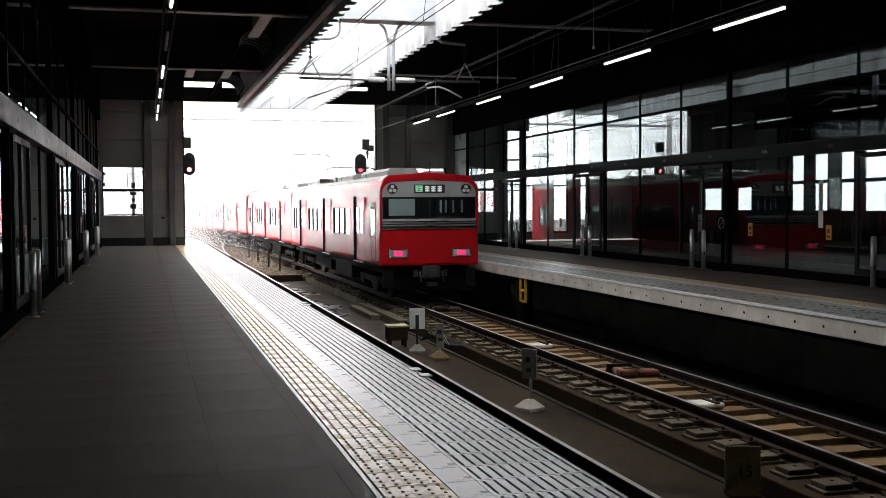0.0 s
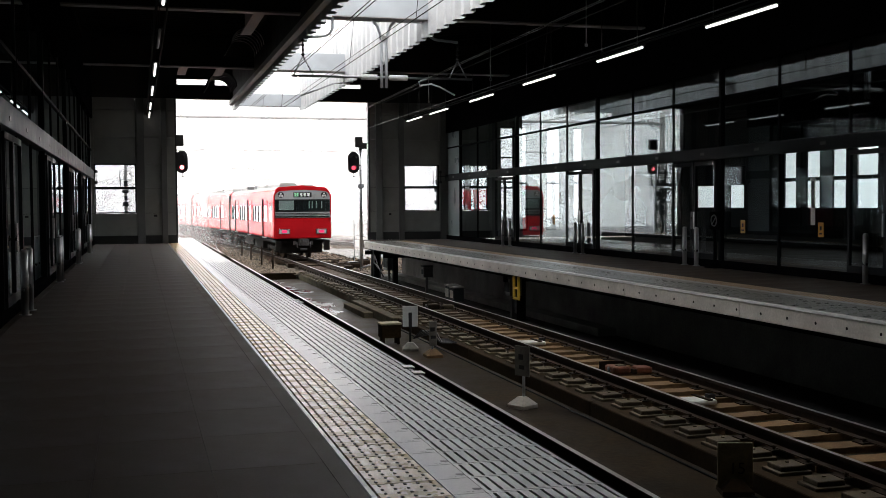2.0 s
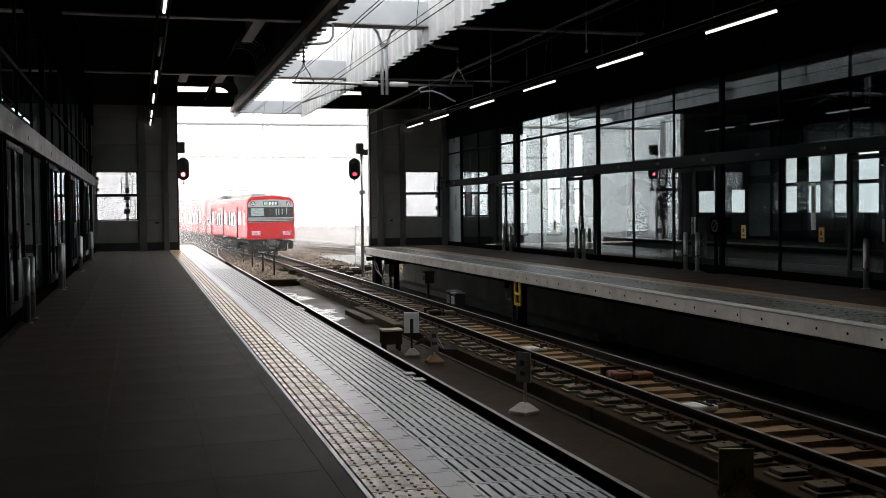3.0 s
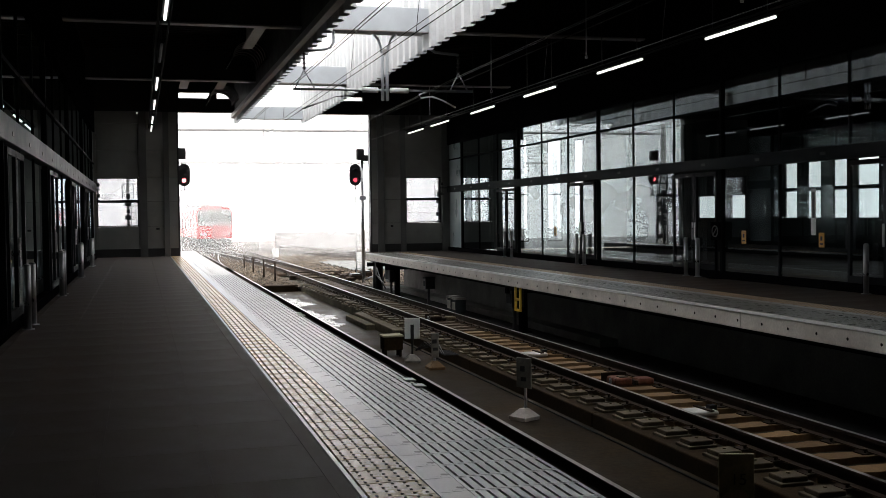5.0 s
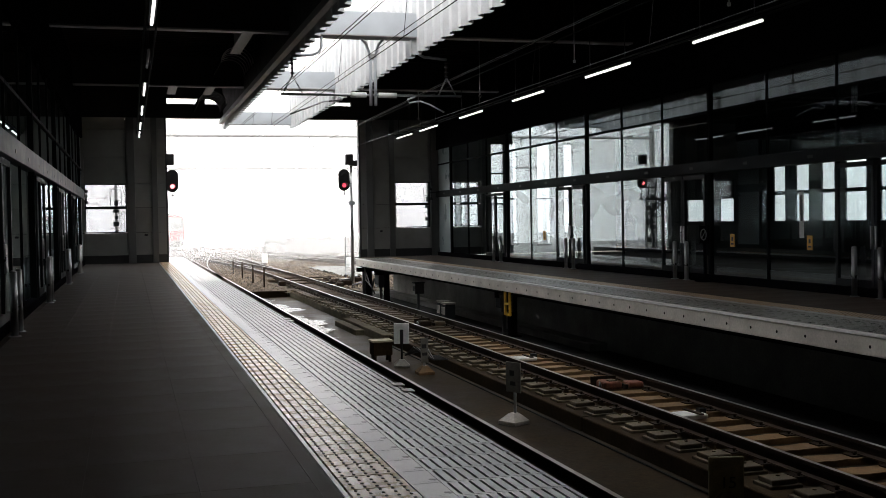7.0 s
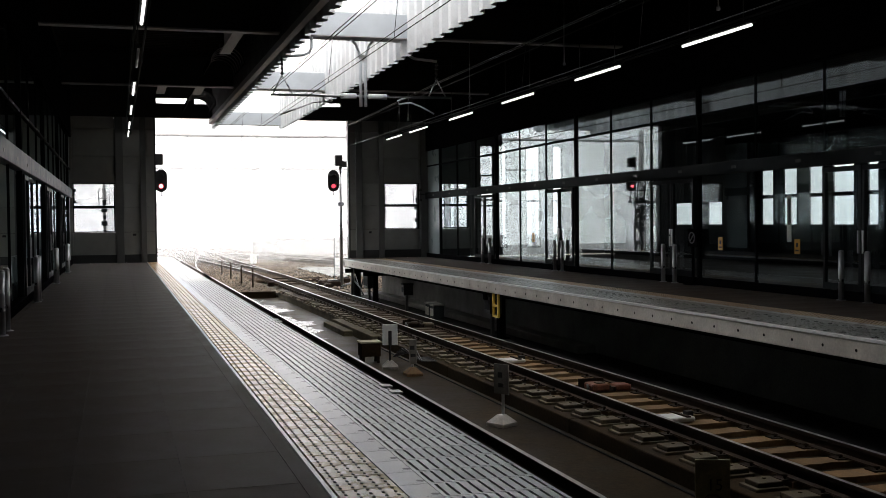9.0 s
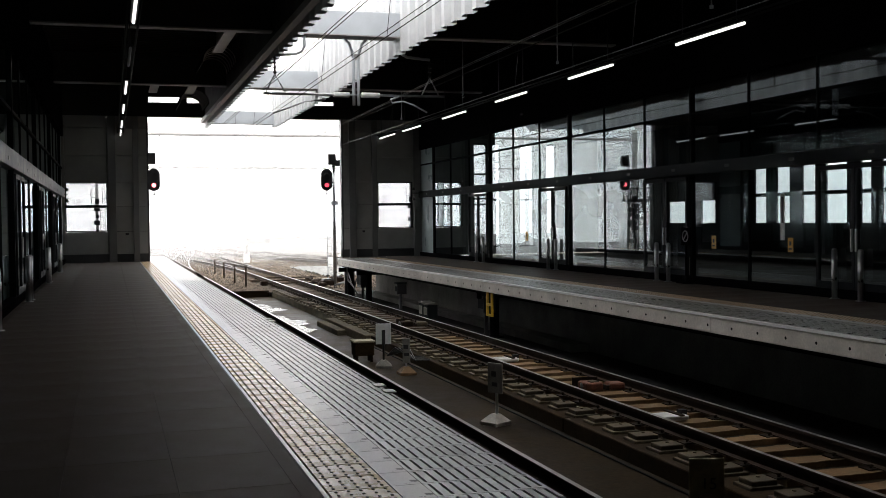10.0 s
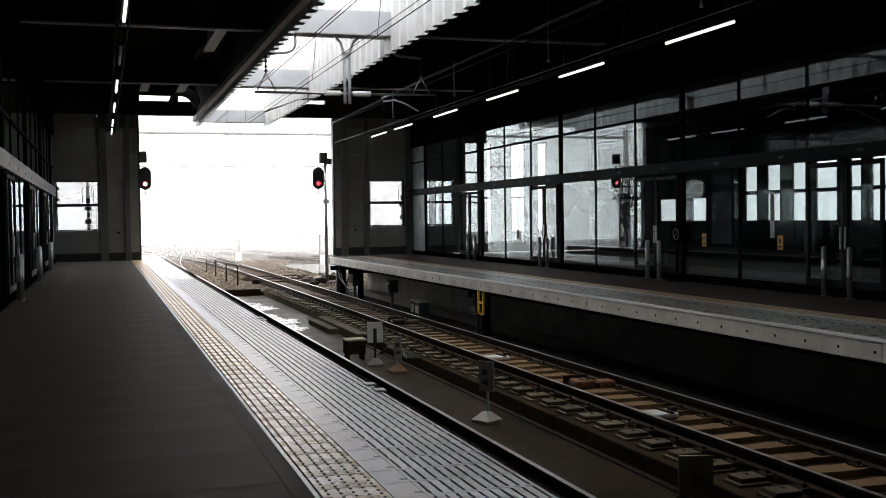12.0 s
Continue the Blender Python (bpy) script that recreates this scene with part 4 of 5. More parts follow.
# outdoor gantries in the fog
for y, z in ((60, 6.3), (78, 5.4)):
    g = thing("line_gantry", "pale steel gantry across the tracks in fog", "gantry", group="gantries")
    bm = bmesh.new()
    rod(bm, (-6, y, z), (19, y, z), 0.075, 10)
    part("truss", bm, M["flange"], g)
    bm = bmesh.new()
    for x in (-6, 19):
        rod(bm, (x, y, -1.6), (x, y, z + 0.6), 0.16, 12)
    part("mast", bm, M["flange"], g)
    bm = bmesh.new()
    for x in (2.6, 3.7, 4.8, 6.6, 7.4, 9.8):
        insulator(bm, x, y, z - 0.45, z, 0.05)
        rod(bm, (x, y, z - 0.45), (x + 0.25, y, z - 0.6), 0.012, 6)
    part("insulator", bm, M["flange"], g)


# ---- signals ----
def signal(x, y, z, lens, label, mast_x, full, shift=0.0):
    s = thing("railway_signal", label, "signal", pose(x, y, z), "signals")
    # head: an upright oval backboard
    b = bmesh.new()
    pts = []
    for k in range(28):
        a = k * math.tau / 28
        pts.append((0.25 * math.cos(a), 0.22 * math.copysign(1, math.sin(a)) * (1 if abs(math.sin(a)) > 1e-6 else 0) + 0.25 * math.sin(a)))
    prism(b, pts, 0, 0.06)
    part("backboard", b, M["black"], s)
    b = bmesh.new()
    bx(b, -0.15, 0.15, 0.06, 0.3, -0.4, 0.4, bevel=0.03)
    part("lamp_case", b, M["black"], s)
    for dz, m in ((0.18, M["black"]), (-0.23, lens)):
        b = bmesh.new()
        rod(b, (0, -0.012, dz), (0, 0.0, dz), 0.085, 18)
        part("lens", b, m, s)
        b = bmesh.new()
        for k in range(9):
            a0, a1 = math.pi * (k - 0.5) / 8 * 1.0, math.pi * (k + 0.5) / 8 * 1.0
            if k < 8:
                q = [(0.11 * math.cos(t), yy, dz + 0.11 * math.sin(t)) for t, yy in ((a0, 0), (a1, 0), (a1, -0.2), (a0, -0.2))]
                b.faces.new([b.verts.new(p) for p in q])
        part("hood", b, M["black"], s)
    b = bmesh.new()
    rod(b, (0.02, 0.1, -0.47), (0.02, 0.1, -0.66), 0.03, 8)
    bx(b, -0.12, 0.16, 0.08, 0.12, -0.62, -0.59)
    bx(b, -0.12, -0.1, 0.08, 0.12, -0.85, -0.6)
    bx(b, -0.12, 0.05, 0.08, 0.12, -0.87, -0.85)
    part("stirrup", b, M["steel"], s)
    b = bmesh.new()
    bx(b, 0.1 + shift, 0.42 + shift, 0.0, 0.3, 0.66, 1.12, bevel=0.02)
    if full:
        bx(b, 0.42, 0.62, 0.05, 0.25, 0.6, 0.86, bevel=0.02)
    part("indicator_box", b, M["girder"], s)
    b = bmesh.new()
    rod(b, (mast_x, 0.25, -z - 1.45), (mast_x, 0.25, 0.95), 0.075 if full else 0.06, 14)
    part("mast", b, M["steel"], s)
    b = bmesh.new()
    for dx in (-0.3, -0.05):
        rod(b, (mast_x + dx, 0.32, -z - 1.4), (mast_x + dx, 0.32, -0.9), 0.016, 6)
    for k in range(9):
        rod(b, (mast_x - 0.3, 0.32, -z - 1.2 + 0.4 * k), (mast_x - 0.05, 0.32, -z - 1.2 + 0.4 * k), 0.012, 6)
    part("ladder", b, M["white_steel"], s)
    if not full:
        # caged work platform reaching out beside the mast, with its ladder and cases
        x0, x1 = mast_x - 1.15, mast_x + 0.1
        b = bmesh.new()
        for k in range(10):
            bx(b, x0 + 0.125 * k, x0 + 0.125 * k + 0.09, 0.1, 0.8, -0.98, -0.94)
        bx(b, x0, x1, 0.06, 0.1, -1.03, -0.91)
        bx(b, x0, x1, 0.8, 0.84, -1.03, -0.91)
        part("platform", b, M["girder"], s)
        b = bmesh.new()
        for yy in (0.08, 0.82):
            for k in range(4):
                xx = x0 + 0.03 + 0.37 * k
                rod(b, (xx, yy, -0.94), (xx - 0.08, yy, 0.12), 0.03, 6)
            for zz in (-0.42, 0.12):
                rod(b, (x0 - 0.05, yy, zz), (x1, yy, zz), 0.026, 6)
            rod(b, (x0 + 0.1, yy, -1.0), (mast_x, 0.3, -1.8), 0.04, 6)
            rod(b, (x0, yy, -0.94), (x0 + 0.7, yy, 0.12), 0.022, 6)
        part("guard_rail", b, M["girder"], s)
        b = bmesh.new()
        for xx in (x0 + 0.1, x0 + 0.5):
            rod(b, (xx, 0.5, -1.0), (xx, 0.5, -z - 1.4), 0.03, 6)
        for k in range(11):
            rod(b, (x0 + 0.1, 0.5, -1.2 - 0.31 * k), (x0 + 0.5, 0.5, -1.2 - 0.31 * k), 0.022, 6)
        part("rear_ladder", b, M["girder"], s)
        for zz, w in ((-1.4, 0.2), (-2.05, 0.28), (-2.9, 0.2), (-3.6, 0.24)):
            one("relay_case", M["girder"], s, (mast_x - w, mast_x + 0.04, 0.1, 0.36, zz - w * 0.6, zz + w * 0.5), bevel=0.03)
        b = bmesh.new()
        tube(b, [(mast_x - 0.3, 0.1, -1.2), (mast_x - 0.1, 0.05, -2.0), (mast_x - 0.28, 0.05, -2.9), (mast_x - 0.12, 0.1, -3.9), (mast_x - 0.2, 0.1, -z - 1.3)], 0.05, 8)
        part("cable", b, M["black"], s)
    one("cable_box", M["white_steel"], s, (mast_x - 0.14, mast_x + 0.14, 0.1, 0.3, -1.1, -0.92))
    return s


signal(1.74, 46, 3.29, M["signal"], "two-lens railway signal glowing red on a mast", -0.3, False, -0.33)
signal(8.98, 46, 3.29, M["signal_dim"], "two-lens railway signal glowing red on a steel mast", 0.36, True)

# ---- small things on the bed ----
def board_sign(x, y, w, h, top, board, base, label, strip=False, turn=0.0):
    s = thing("track_sign", label, "sign", pose(x, y, BED, 0, 0, turn), "track signs")
    one("board", board, s, (-w / 2, w / 2, -0.012, 0.012, top - h, top), bevel=0.006)
    q = bmesh.new()
    rod(q, (0, 0.03, 0.1), (0, 0.03, top - h * 0.5), 0.022, 8)
    part("post", q, M["white_steel"] if board is not M["white"] else M["girder"], s)
    q = bmesh.new()
    lo = [q.verts.new((sx * 0.16, sy * 0.16, 0)) for sx, sy in ((-1, -1), (1, -1), (1, 1), (-1, 1))]
    md = [q.verts.new((sx * 0.16, sy * 0.16, 0.05)) for sx, sy in ((-1, -1), (1, -1), (1, 1), (-1, 1))]
    hi = [q.verts.new((sx * 0.05, sy * 0.05, 0.16)) for sx, sy in ((-1, -1), (1, -1), (1, 1), (-1, 1))]
    for a, b in ((lo, md), (md, hi)):
        for k in range(4):
            q.faces.new((a[k], a[(k + 1) % 4], b[(k + 1) % 4], b[k]))
    q.faces.new(hi)
    q.faces.new(lo[::-1])
    part("foot", q, base, s)
    if strip:
        one("mark", M["black"], s, (-0.035, 0.035, -0.018, -0.013, top - h, top - 0.13))
    elif w != 0.36:
        one("mark", M["joint"], s, (-0.06, 0.03, -0.018, -0.013, top - 0.2, top - 0.12))
        one("mark", M["joint"], s, (-0.05, 0.05, -0.018, -0.013, top - 0.34, top - 0.28))
    return s


board_sign(5.25, 21.2, 0.31, 0.42, 0.9, M["white"], M["grey_board"], "white stop board with a black bar on a concrete foot", True, -12)
board_sign(5.43, 20.1, 0.15, 0.48, 0.70, M["grey_board"], M["wood"], "narrow weathered brown sign on a foot")
board_sign(5.3, 14.7, 0.28, 0.44, 0.90, M["grey_board"], M["fascia"], "weathered grey sign on a pyramid concrete foot", turn=-62)
near_sign = board_sign(5.78, 9.7, 0.36, 0.46, 0.52, M["olive_board"], M["slab"], "olive weathered number sign beside the track slab", turn=-18)
cu = bpy.data.curves.new("number", "FONT")
cu.body, cu.size, cu.align_x, cu.extrude = "15", 0.17, "CENTER", 0.001
cu.materials.append(M["black"])
num = new("number", cu)
num.parent = near_sign
num.matrix_basis = pose(0.02, -0.0145, 0.2, 90, 0, 0)
b = thing("relay_box", "brown equipment box with a faded lid on legs", "box", pose(5.07, 22.3, BED))
one("case", M["slab"], b, (-0.21, 0.21, -0.18, 0.18, 0.14, 0.42), bevel=0.015)
one("lid", M["olive_board"], b, (-0.23, 0.23, -0.2, 0.2, 0.42, 0.46), bevel=0.008, label="faded yellow-brown lid")
for sx in (-0.16, 0.16):
    for sy in (-0.13, 0.13):
        one("leg", M["rust"], b, (sx - 0.025, sx + 0.025, sy - 0.025, sy + 0.025, 0, 0.14))
bm = bmesh.new()
for k in range(5):
    tube(bm, [(5.5, 21.9, -1.35), (5.6 + 0.05 * k, 21.6 - 0.1 * k, -1.15), (5.75, 21.2 - 0.15 * k, -1.3), (6.0, 21.0 - 0.15 * k, -1.28)], 0.016, 6)
solid("cable_loop", bm, M["black"], "black cables looping from the box to the track", "cable")


def beacon(x, y, m, label):
    s = thing("track_beacon", label, "beacon", pose(x, y, RAIL - 0.15, 0, 0, 2), "track beacons")
    one("plate", m, s, (-0.27, 0.27, -0.17, 0.17, 0, 0.07), bevel=0.03)
    one("strap", M["rust"], s, (0.1, 0.16, -0.22, 0.22, 0.071, 0.09))
    one("plug", M["black"], s, (0.2, 0.3, -0.05, 0.05, 0.03, 0.12))


beacon(7.0, 12.76, M["white"], "white track beacon plate between the rails")
beacon(7.05, 19.08, M["white"], "white track beacon plate between the rails")
for y in (15.5, 26.5):
    s = thing("rail_contact_box", "rusty red equipment between the rails", "box", pose(7.3, y, RAIL - 0.15))
    one("case", M["red_rust"] if y < 20 else M["rust"], s, (-0.28, 0.02, -0.22, 0.14, 0, 0.12), bevel=0.035)
    one("bracket", M["rust"], s, (-0.34, 0.08, 0.16, 0.2, 0, 0.16), (0.05, 0.1, -0.24, 0.16, 0, 0.07))
    one("cover", M["red_rust"] if y < 20 else M["block"], s, (0.12, 0.38, -0.24, 0.02, 0, 0.1), bevel=0.03)
    one("stone", M["block"], s, (-0.18, -0.04, -0.16, -0.02, 0.12, 0.135), bevel=0.005, label="pale patch on the cover")
    q = bmesh.new()
    tube(q, [(-0.3, -0.1, 0.05), (-0.36, -0.2, 0.12), (-0.4, -0.3, 0.03)], 0.02, 6)
    part("cable", q, M["black"], s)

# yellow step under the far platform edge, boxes beneath
lad = thing("platform_ladder", "yellow steel step ladder hanging under the platform edge", "ladder", pose(8.72, 24.55, 0))
one("rail_left", M["yellow"], lad, (0, 0.05, -0.2, -0.14, -0.86, -0.29))
one("rail_right", M["yellow"], lad, (0, 0.05, 0.14, 0.2, -0.86, -0.29))
one("rung", M["yellow"], lad, (0, 0.05, -0.14, 0.14, -0.6, -0.55), (0, 0.05, -0.14, 0.14, -0.86, -0.81))
for y, z0, z1, w in ((39.5, -1.0, -0.45, 0.35), (34.0, -0.92, -0.58, 0.14), (31.1, -1.42, -1.0, 0.2), (30.6, -1.42, -1.02, 0.2), (25.6, -0.85, -0.42, 0.22)):
    c = thing("equipment_box", "dark equipment box fixed under the platform", "box", pose(9.0, y, 0), "under-platform boxes")
    one("case", M["black"] if z0 > -1.2 else M["beam"], c, (-0.12, 0.2, -w, w, z0, z1), bevel=0.015)
    one("lid", M["beam"] if z0 > -1.2 else M["grey_board"], c, (-0.135, -0.12, -w + 0.05, w - 0.05, z0 + 0.1, z1 - 0.08), (-0.14, 0.21, -w - 0.01, w + 0.01, z1 + 0.001, z1 + 0.05))
    one("stand", M["black"], c, (-0.02, 0.06, -0.04, 0.04, BED, z0))
bm = bmesh.new()
rod(bm, (8.9, 41.9, BED), (8.9, 41.9, -0.3), 0.07, 10)
rod(bm, (9.2, 41.9, BED), (9.2, 41.9, -0.3), 0.05, 10)
tube(bm, [(8.85, 41.5, -0.35), (8.82, 41.2, -0.8), (8.95, 40.6, -1.1), (8.9, 40.0, -0.7)], 0.03, 8)
tube(bm, [(8.9, 41.7, -0.4), (8.95, 41.0, -1.0), (9.0, 40.4, -1.3)], 0.025, 8)
solid("cable_drop", bm, M["black"], "dark pipes and cables hanging at the platform end", "cable")

# reflectors on the near platform edge
for y in (9.0, 16.1):
    for dy in (0, 0.36):
        bm = bmesh.new()
        bx(bm, 2.23, 2.33, y + dy, y + dy + 0.14, 0.0, 0.014, bevel=0.005)
        solid("edge_marker", bm, M["white"], "small white marker on the platform edge", "marker", "", "edge markers")
# small posts with a sagging chain outside
fence = thing("wire_fence", "rusty brown posts with sagging cable beside the track", "fence")
spots = [(5.3, 58.6), (5.36, 54.4), (5.45, 50.4), (5.6, 47.3)]
for x, y in spots:
    bm = bmesh.new()
    rod(bm, (x, y, -1.4), (x, y, -0.45), 0.04, 8)
    part("post", bm, M["rust"], fence)
bm = bmesh.new()
for (xa, ya), (xb, yb) in zip(spots, spots[1:]):
    tube(bm, [(xa + (xb - xa) * k / 6, ya + (yb - ya) * k / 6, -0.52 - 0.12 * math.sin(math.pi * k / 6)) for k in range(7)], 0.011, 6)
part("cable", bm, M["rust"], fence)

# signs and stickers in the far glass wall
for y, z in ((20.55, 0.94), (17.8, 0.93), (31.5, 0.95), (37.2, 0.72)):
    st = thing("door_sticker", "orange warning sticker on the glass door", "sticker", group="door stickers")
    x = GLASS_R - 0.012
    one("sheet", M["orange"], st, (x, x + 0.006, y - 0.085, y + 0.085, z - 0.14, z + 0.14))
    one("mark", M["black"], st, (x - 0.003, x, y - 0.05, y + 0.05, z - 0.09, z - 0.06))
    one("mark", M["black"], st, (x - 0.003, x, y - 0.03, y + 0.03, z - 0.01, z + 0.07))
# switch machine and rods beside the far track
for x, y in ((9.0, 46.4), (9.9, 48.6)):
    pm = thing("point_machine", "dark iron switch machine beside the rails", "machine", pose(x, y, -1.32), "switch machines")
    one("case", M["rust"], pm, (-0.25, 0.25, -0.4, 0.4, 0, 0.24), bevel=0.03)
    one("lid", M["black"], pm, (-0.2, 0.2, -0.3, 0.3, 0.24, 0.3), bevel=0.02)
    q = bmesh.new()
    rod(q, (-0.25, 0.1, 0.1), (-1.3, 0.1, 0.12), 0.025, 6)
    part("drive_rod", q, M["rust"], pm)
sr = thing("switch_rodding", "dark iron rods and cranks of the track switch", "rodding")
for x0, y0, x1, y1 in ((6.4, 46.6, 9.0, 46.6), (6.4, 48.9, 9.9, 48.7), (8.5, 44.4, 8.9, 50.8), (6.5, 51.4, 9.4, 51.2)):
    bm = bmesh.new()
    rod(bm, (x0, y0, -1.17), (x1, y1, -1.17), 0.028, 6)
    part("rod", bm, M["rust"], sr)
for x, y in ((8.55, 45.2), (8.7, 47.6), (8.85, 50.0), (6.45, 47.8)):
    one("crank", M["rust"], sr, (x - 0.16, x + 0.16, y - 0.22, y + 0.22, -1.32, -1.12), bevel=0.03)
bm = bmesh.new()
tube(bm, [(9.1, 45.2, -1.26), (9.6, 46.0, -1.18), (10.3, 46.8, -1.25), (10.2, 48.0, -1.2), (10.8, 49.5, -1.18)], 0.04, 8)
solid("ground_cable", bm, M["black"], "thick black cable lying on the ballast", "cable")
# small cameras at the ends of the glass wall beams
for x, s in ((GLASS_R - 0.3, -1), (GLASS_L + 0.05, 1)):
    c = thing("security_camera", "pair of small dark cameras at the beam's end", "camera", pose(x, 43.0, 2.6), "cameras")
    one("arm", M["black"], c, (-0.2, 0.2, -0.03, 0.03, 0.0, 0.04))
    for dz in (-0.22, 0.2):
        q = bmesh.new()
        rod(q, (s * 0.15, 0, dz - 0.06), (s * 0.15, 0, dz + 0.06), 0.07, 12, 0.04)
        rod(q, (s * 0.15, 0, 0), (s * 0.15, 0, dz), 0.015, 6)
        part("dome", q, M["black"], c)

# sign by the sliding door and a paper strip on the glass
ps = thing("prohibition_sign", "black standing sign with a grey barred circle", "sign", pose(12.36, 21.5, 0))
one("board", M["slot"], ps, (-0.015, 0.015, -0.2, 0.2, 0.86, 1.26), bevel=0.008)
one("post", M["slot"], ps, (-0.012, 0.012, -0.03, 0.03, 0.02, 0.86))
one("foot", M["slot"], ps, (-0.14, 0.06, -0.2, 0.2, 0, 0.02))
bm = bmesh.new()
tube(bm, [(-0.02, 0.12 * math.cos(a), 1.06 + 0.12 * math.sin(a)) for a in [j * math.tau / 20 for j in range(21)]], 0.014, 6)
rod(bm, (-0.02, -0.08, 1.14), (-0.02, 0.08, 0.98), 0.012, 6)
part("barred_circle", bm, M["column"], ps)
strip = thing("notice_strip", "narrow white paper notice stuck on the glass", "notice", pose(12.49, 18.05, 0))
one("paper", M["white"], strip, (-0.004, 0.0, -0.07, 0.07, 1.02, 1.92))
one("print", M["column"], strip, (-0.006, -0.0045, -0.035, 0.035, 1.35, 1.86))

# ---- outside in the fog ----
bm = bmesh.new()
bx(bm, 11.2, 60, 94, 94.4, -1.4, 0.16, bevel=0.03)
solid("parapet_wall", bm, M["parapet"], "pale low parapet wall half lost in fog", "wall", "structure")
for x, y in ((8.6, 72), (12.3, 62), (13.3, 52.5)):
    mk = thing("track_marker", "small white marker post beside the tracks", "marker", pose(x, y, -1.35), "track markers")
    one("board", M["white"], mk, (-0.2, 0.2, -0.05, 0.05, 0.15, 0.75), bevel=0.02)
    one("post", M["girder"], mk, (-0.04, 0.04, -0.03, 0.03, 0, 0.15))
pole = thing("line_mast", "tall thin mast standing in the fog", "mast", pose(9.6, 80, -1.6))
bm = bmesh.new()
rod(bm, (0, 0, 0), (0, 0, 5.4), 0.06, 10, 0.025)
part("shaft", bm, M["flange"], pole)
for x, y in ((-0.55, 49.5), (13.45, 48.5), (14.9, 50.5)):
    tw = thing("signal_mast", "signal mast with a framed head outside the window", "signal", pose(x, y, -1.6), "signal masts")
    bm = bmesh.new()
    rod(bm, (0, 0, 0), (0, 0, 4.9), 0.07, 12)
    part("mast", bm, M["flange"], tw)
    bm = bmesh.new()
    tube(bm, [(-0.22, -0.1, 3.9), (-0.25, -0.1, 4.55), (-0.18, -0.1, 4.68), (0.18, -0.1, 4.68), (0.25, -0.1, 4.55), (0.22, -0.1, 3.9), (-0.22, -0.1, 3.9)], 0.022, 6)
    rod(bm, (-0.24, -0.1, 4.25), (0.24, -0.1, 4.25), 0.018, 6)
    part("head_frame", bm, M["skirt"], tw)
    bm = bmesh.new()
    for k, (w, h) in enumerate(((0.16, 0.22), (0.1, 0.12), (0.14, 0.2), (0.09, 0.16), (0.15, 0.14), (0.11, 0.24))):
        bx(bm, -w + 0.03 * (k % 2), w * 0.8, -0.14, 0.1, 2.45 + 0.3 * k, 2.45 + 0.3 * k + h, bevel=0.02)
    part("relay_case", bm, M["beam"], tw)
    bm = bmesh.new()
    for dx in (0.14, 0.34):
        rod(bm, (dx, 0.12, 0), (dx, 0.12, 3.9), 0.018, 6)
    for k in range(11):
        rod(bm, (0.14, 0.12, 0.5 + 0.32 * k), (0.34, 0.12, 0.5 + 0.32 * k), 0.014, 6)
    part("ladder", bm, M["flange"], tw)

fogs = thing("fog_bank", "white fog thickening over the tracks outside", "fog", kind="structure")
for y, cover in ((57, 0.045), (67, 0.09), (76, 0.25), (85.5, 0.16), (95, 0.17)):
    bm = bmesh.new()
    bm.faces.new([bm.verts.new(p) for p in ((-36, y, -1.6), (26, y, -1.6), (26, y, 40), (-36, y, 40))])
    part("fog_veil", bm, fog_sheet("fog", cover), fogs)
# Emissive sheet: the daylight in the far fog is a glow put into it.
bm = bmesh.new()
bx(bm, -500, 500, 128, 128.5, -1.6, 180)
backdrop = solid("backdrop", bm, glow("fog_backdrop_glow", (1.0, 0.99, 0.98), 3.0), "glowing white sheet standing for daylit fog in the distance", "fog", "structure")


# ---- train ----
def body_outline(w=1.345, z0=1.04, z1=3.62, r=0.42):
    """Cross-section of a car body: upright sides, rounded shoulders, arched roof."""
    pts = [(w - 0.03, z0), (w, z0 + 0.12), (w, 2.35), (w - 0.05, z1 - r)]
    for k in range(1, 5):
        a = k / 4 * math.radians(62)
        pts.append((w - 0.05 - r + r * math.cos(a), z1 - r + r * math.sin(a) * 0.9))
    pts.append((0.0, z1))
    return pts + [(-x, z) for x, z in reversed(pts[:-1])]


LEN = 17.6
CAR_GAP = 17.9
DOORS = [(2.0, 3.3), (7.65, 8.95), (13.35, 14.65)]
WINDOWS = [(4.2, 5.0), (5.15, 5.95), (6.1, 6.9), (9.75, 10.5), (10.7, 11.45), (11.65, 12.4), (15.35, 15.85), (16.0, 16.5)]


def disc(b, x, y, z, r, d=0.02, seg=18, slot=0):
    rod(b, (x, y, z), (x, y - d, z), r, seg, slot=slot)


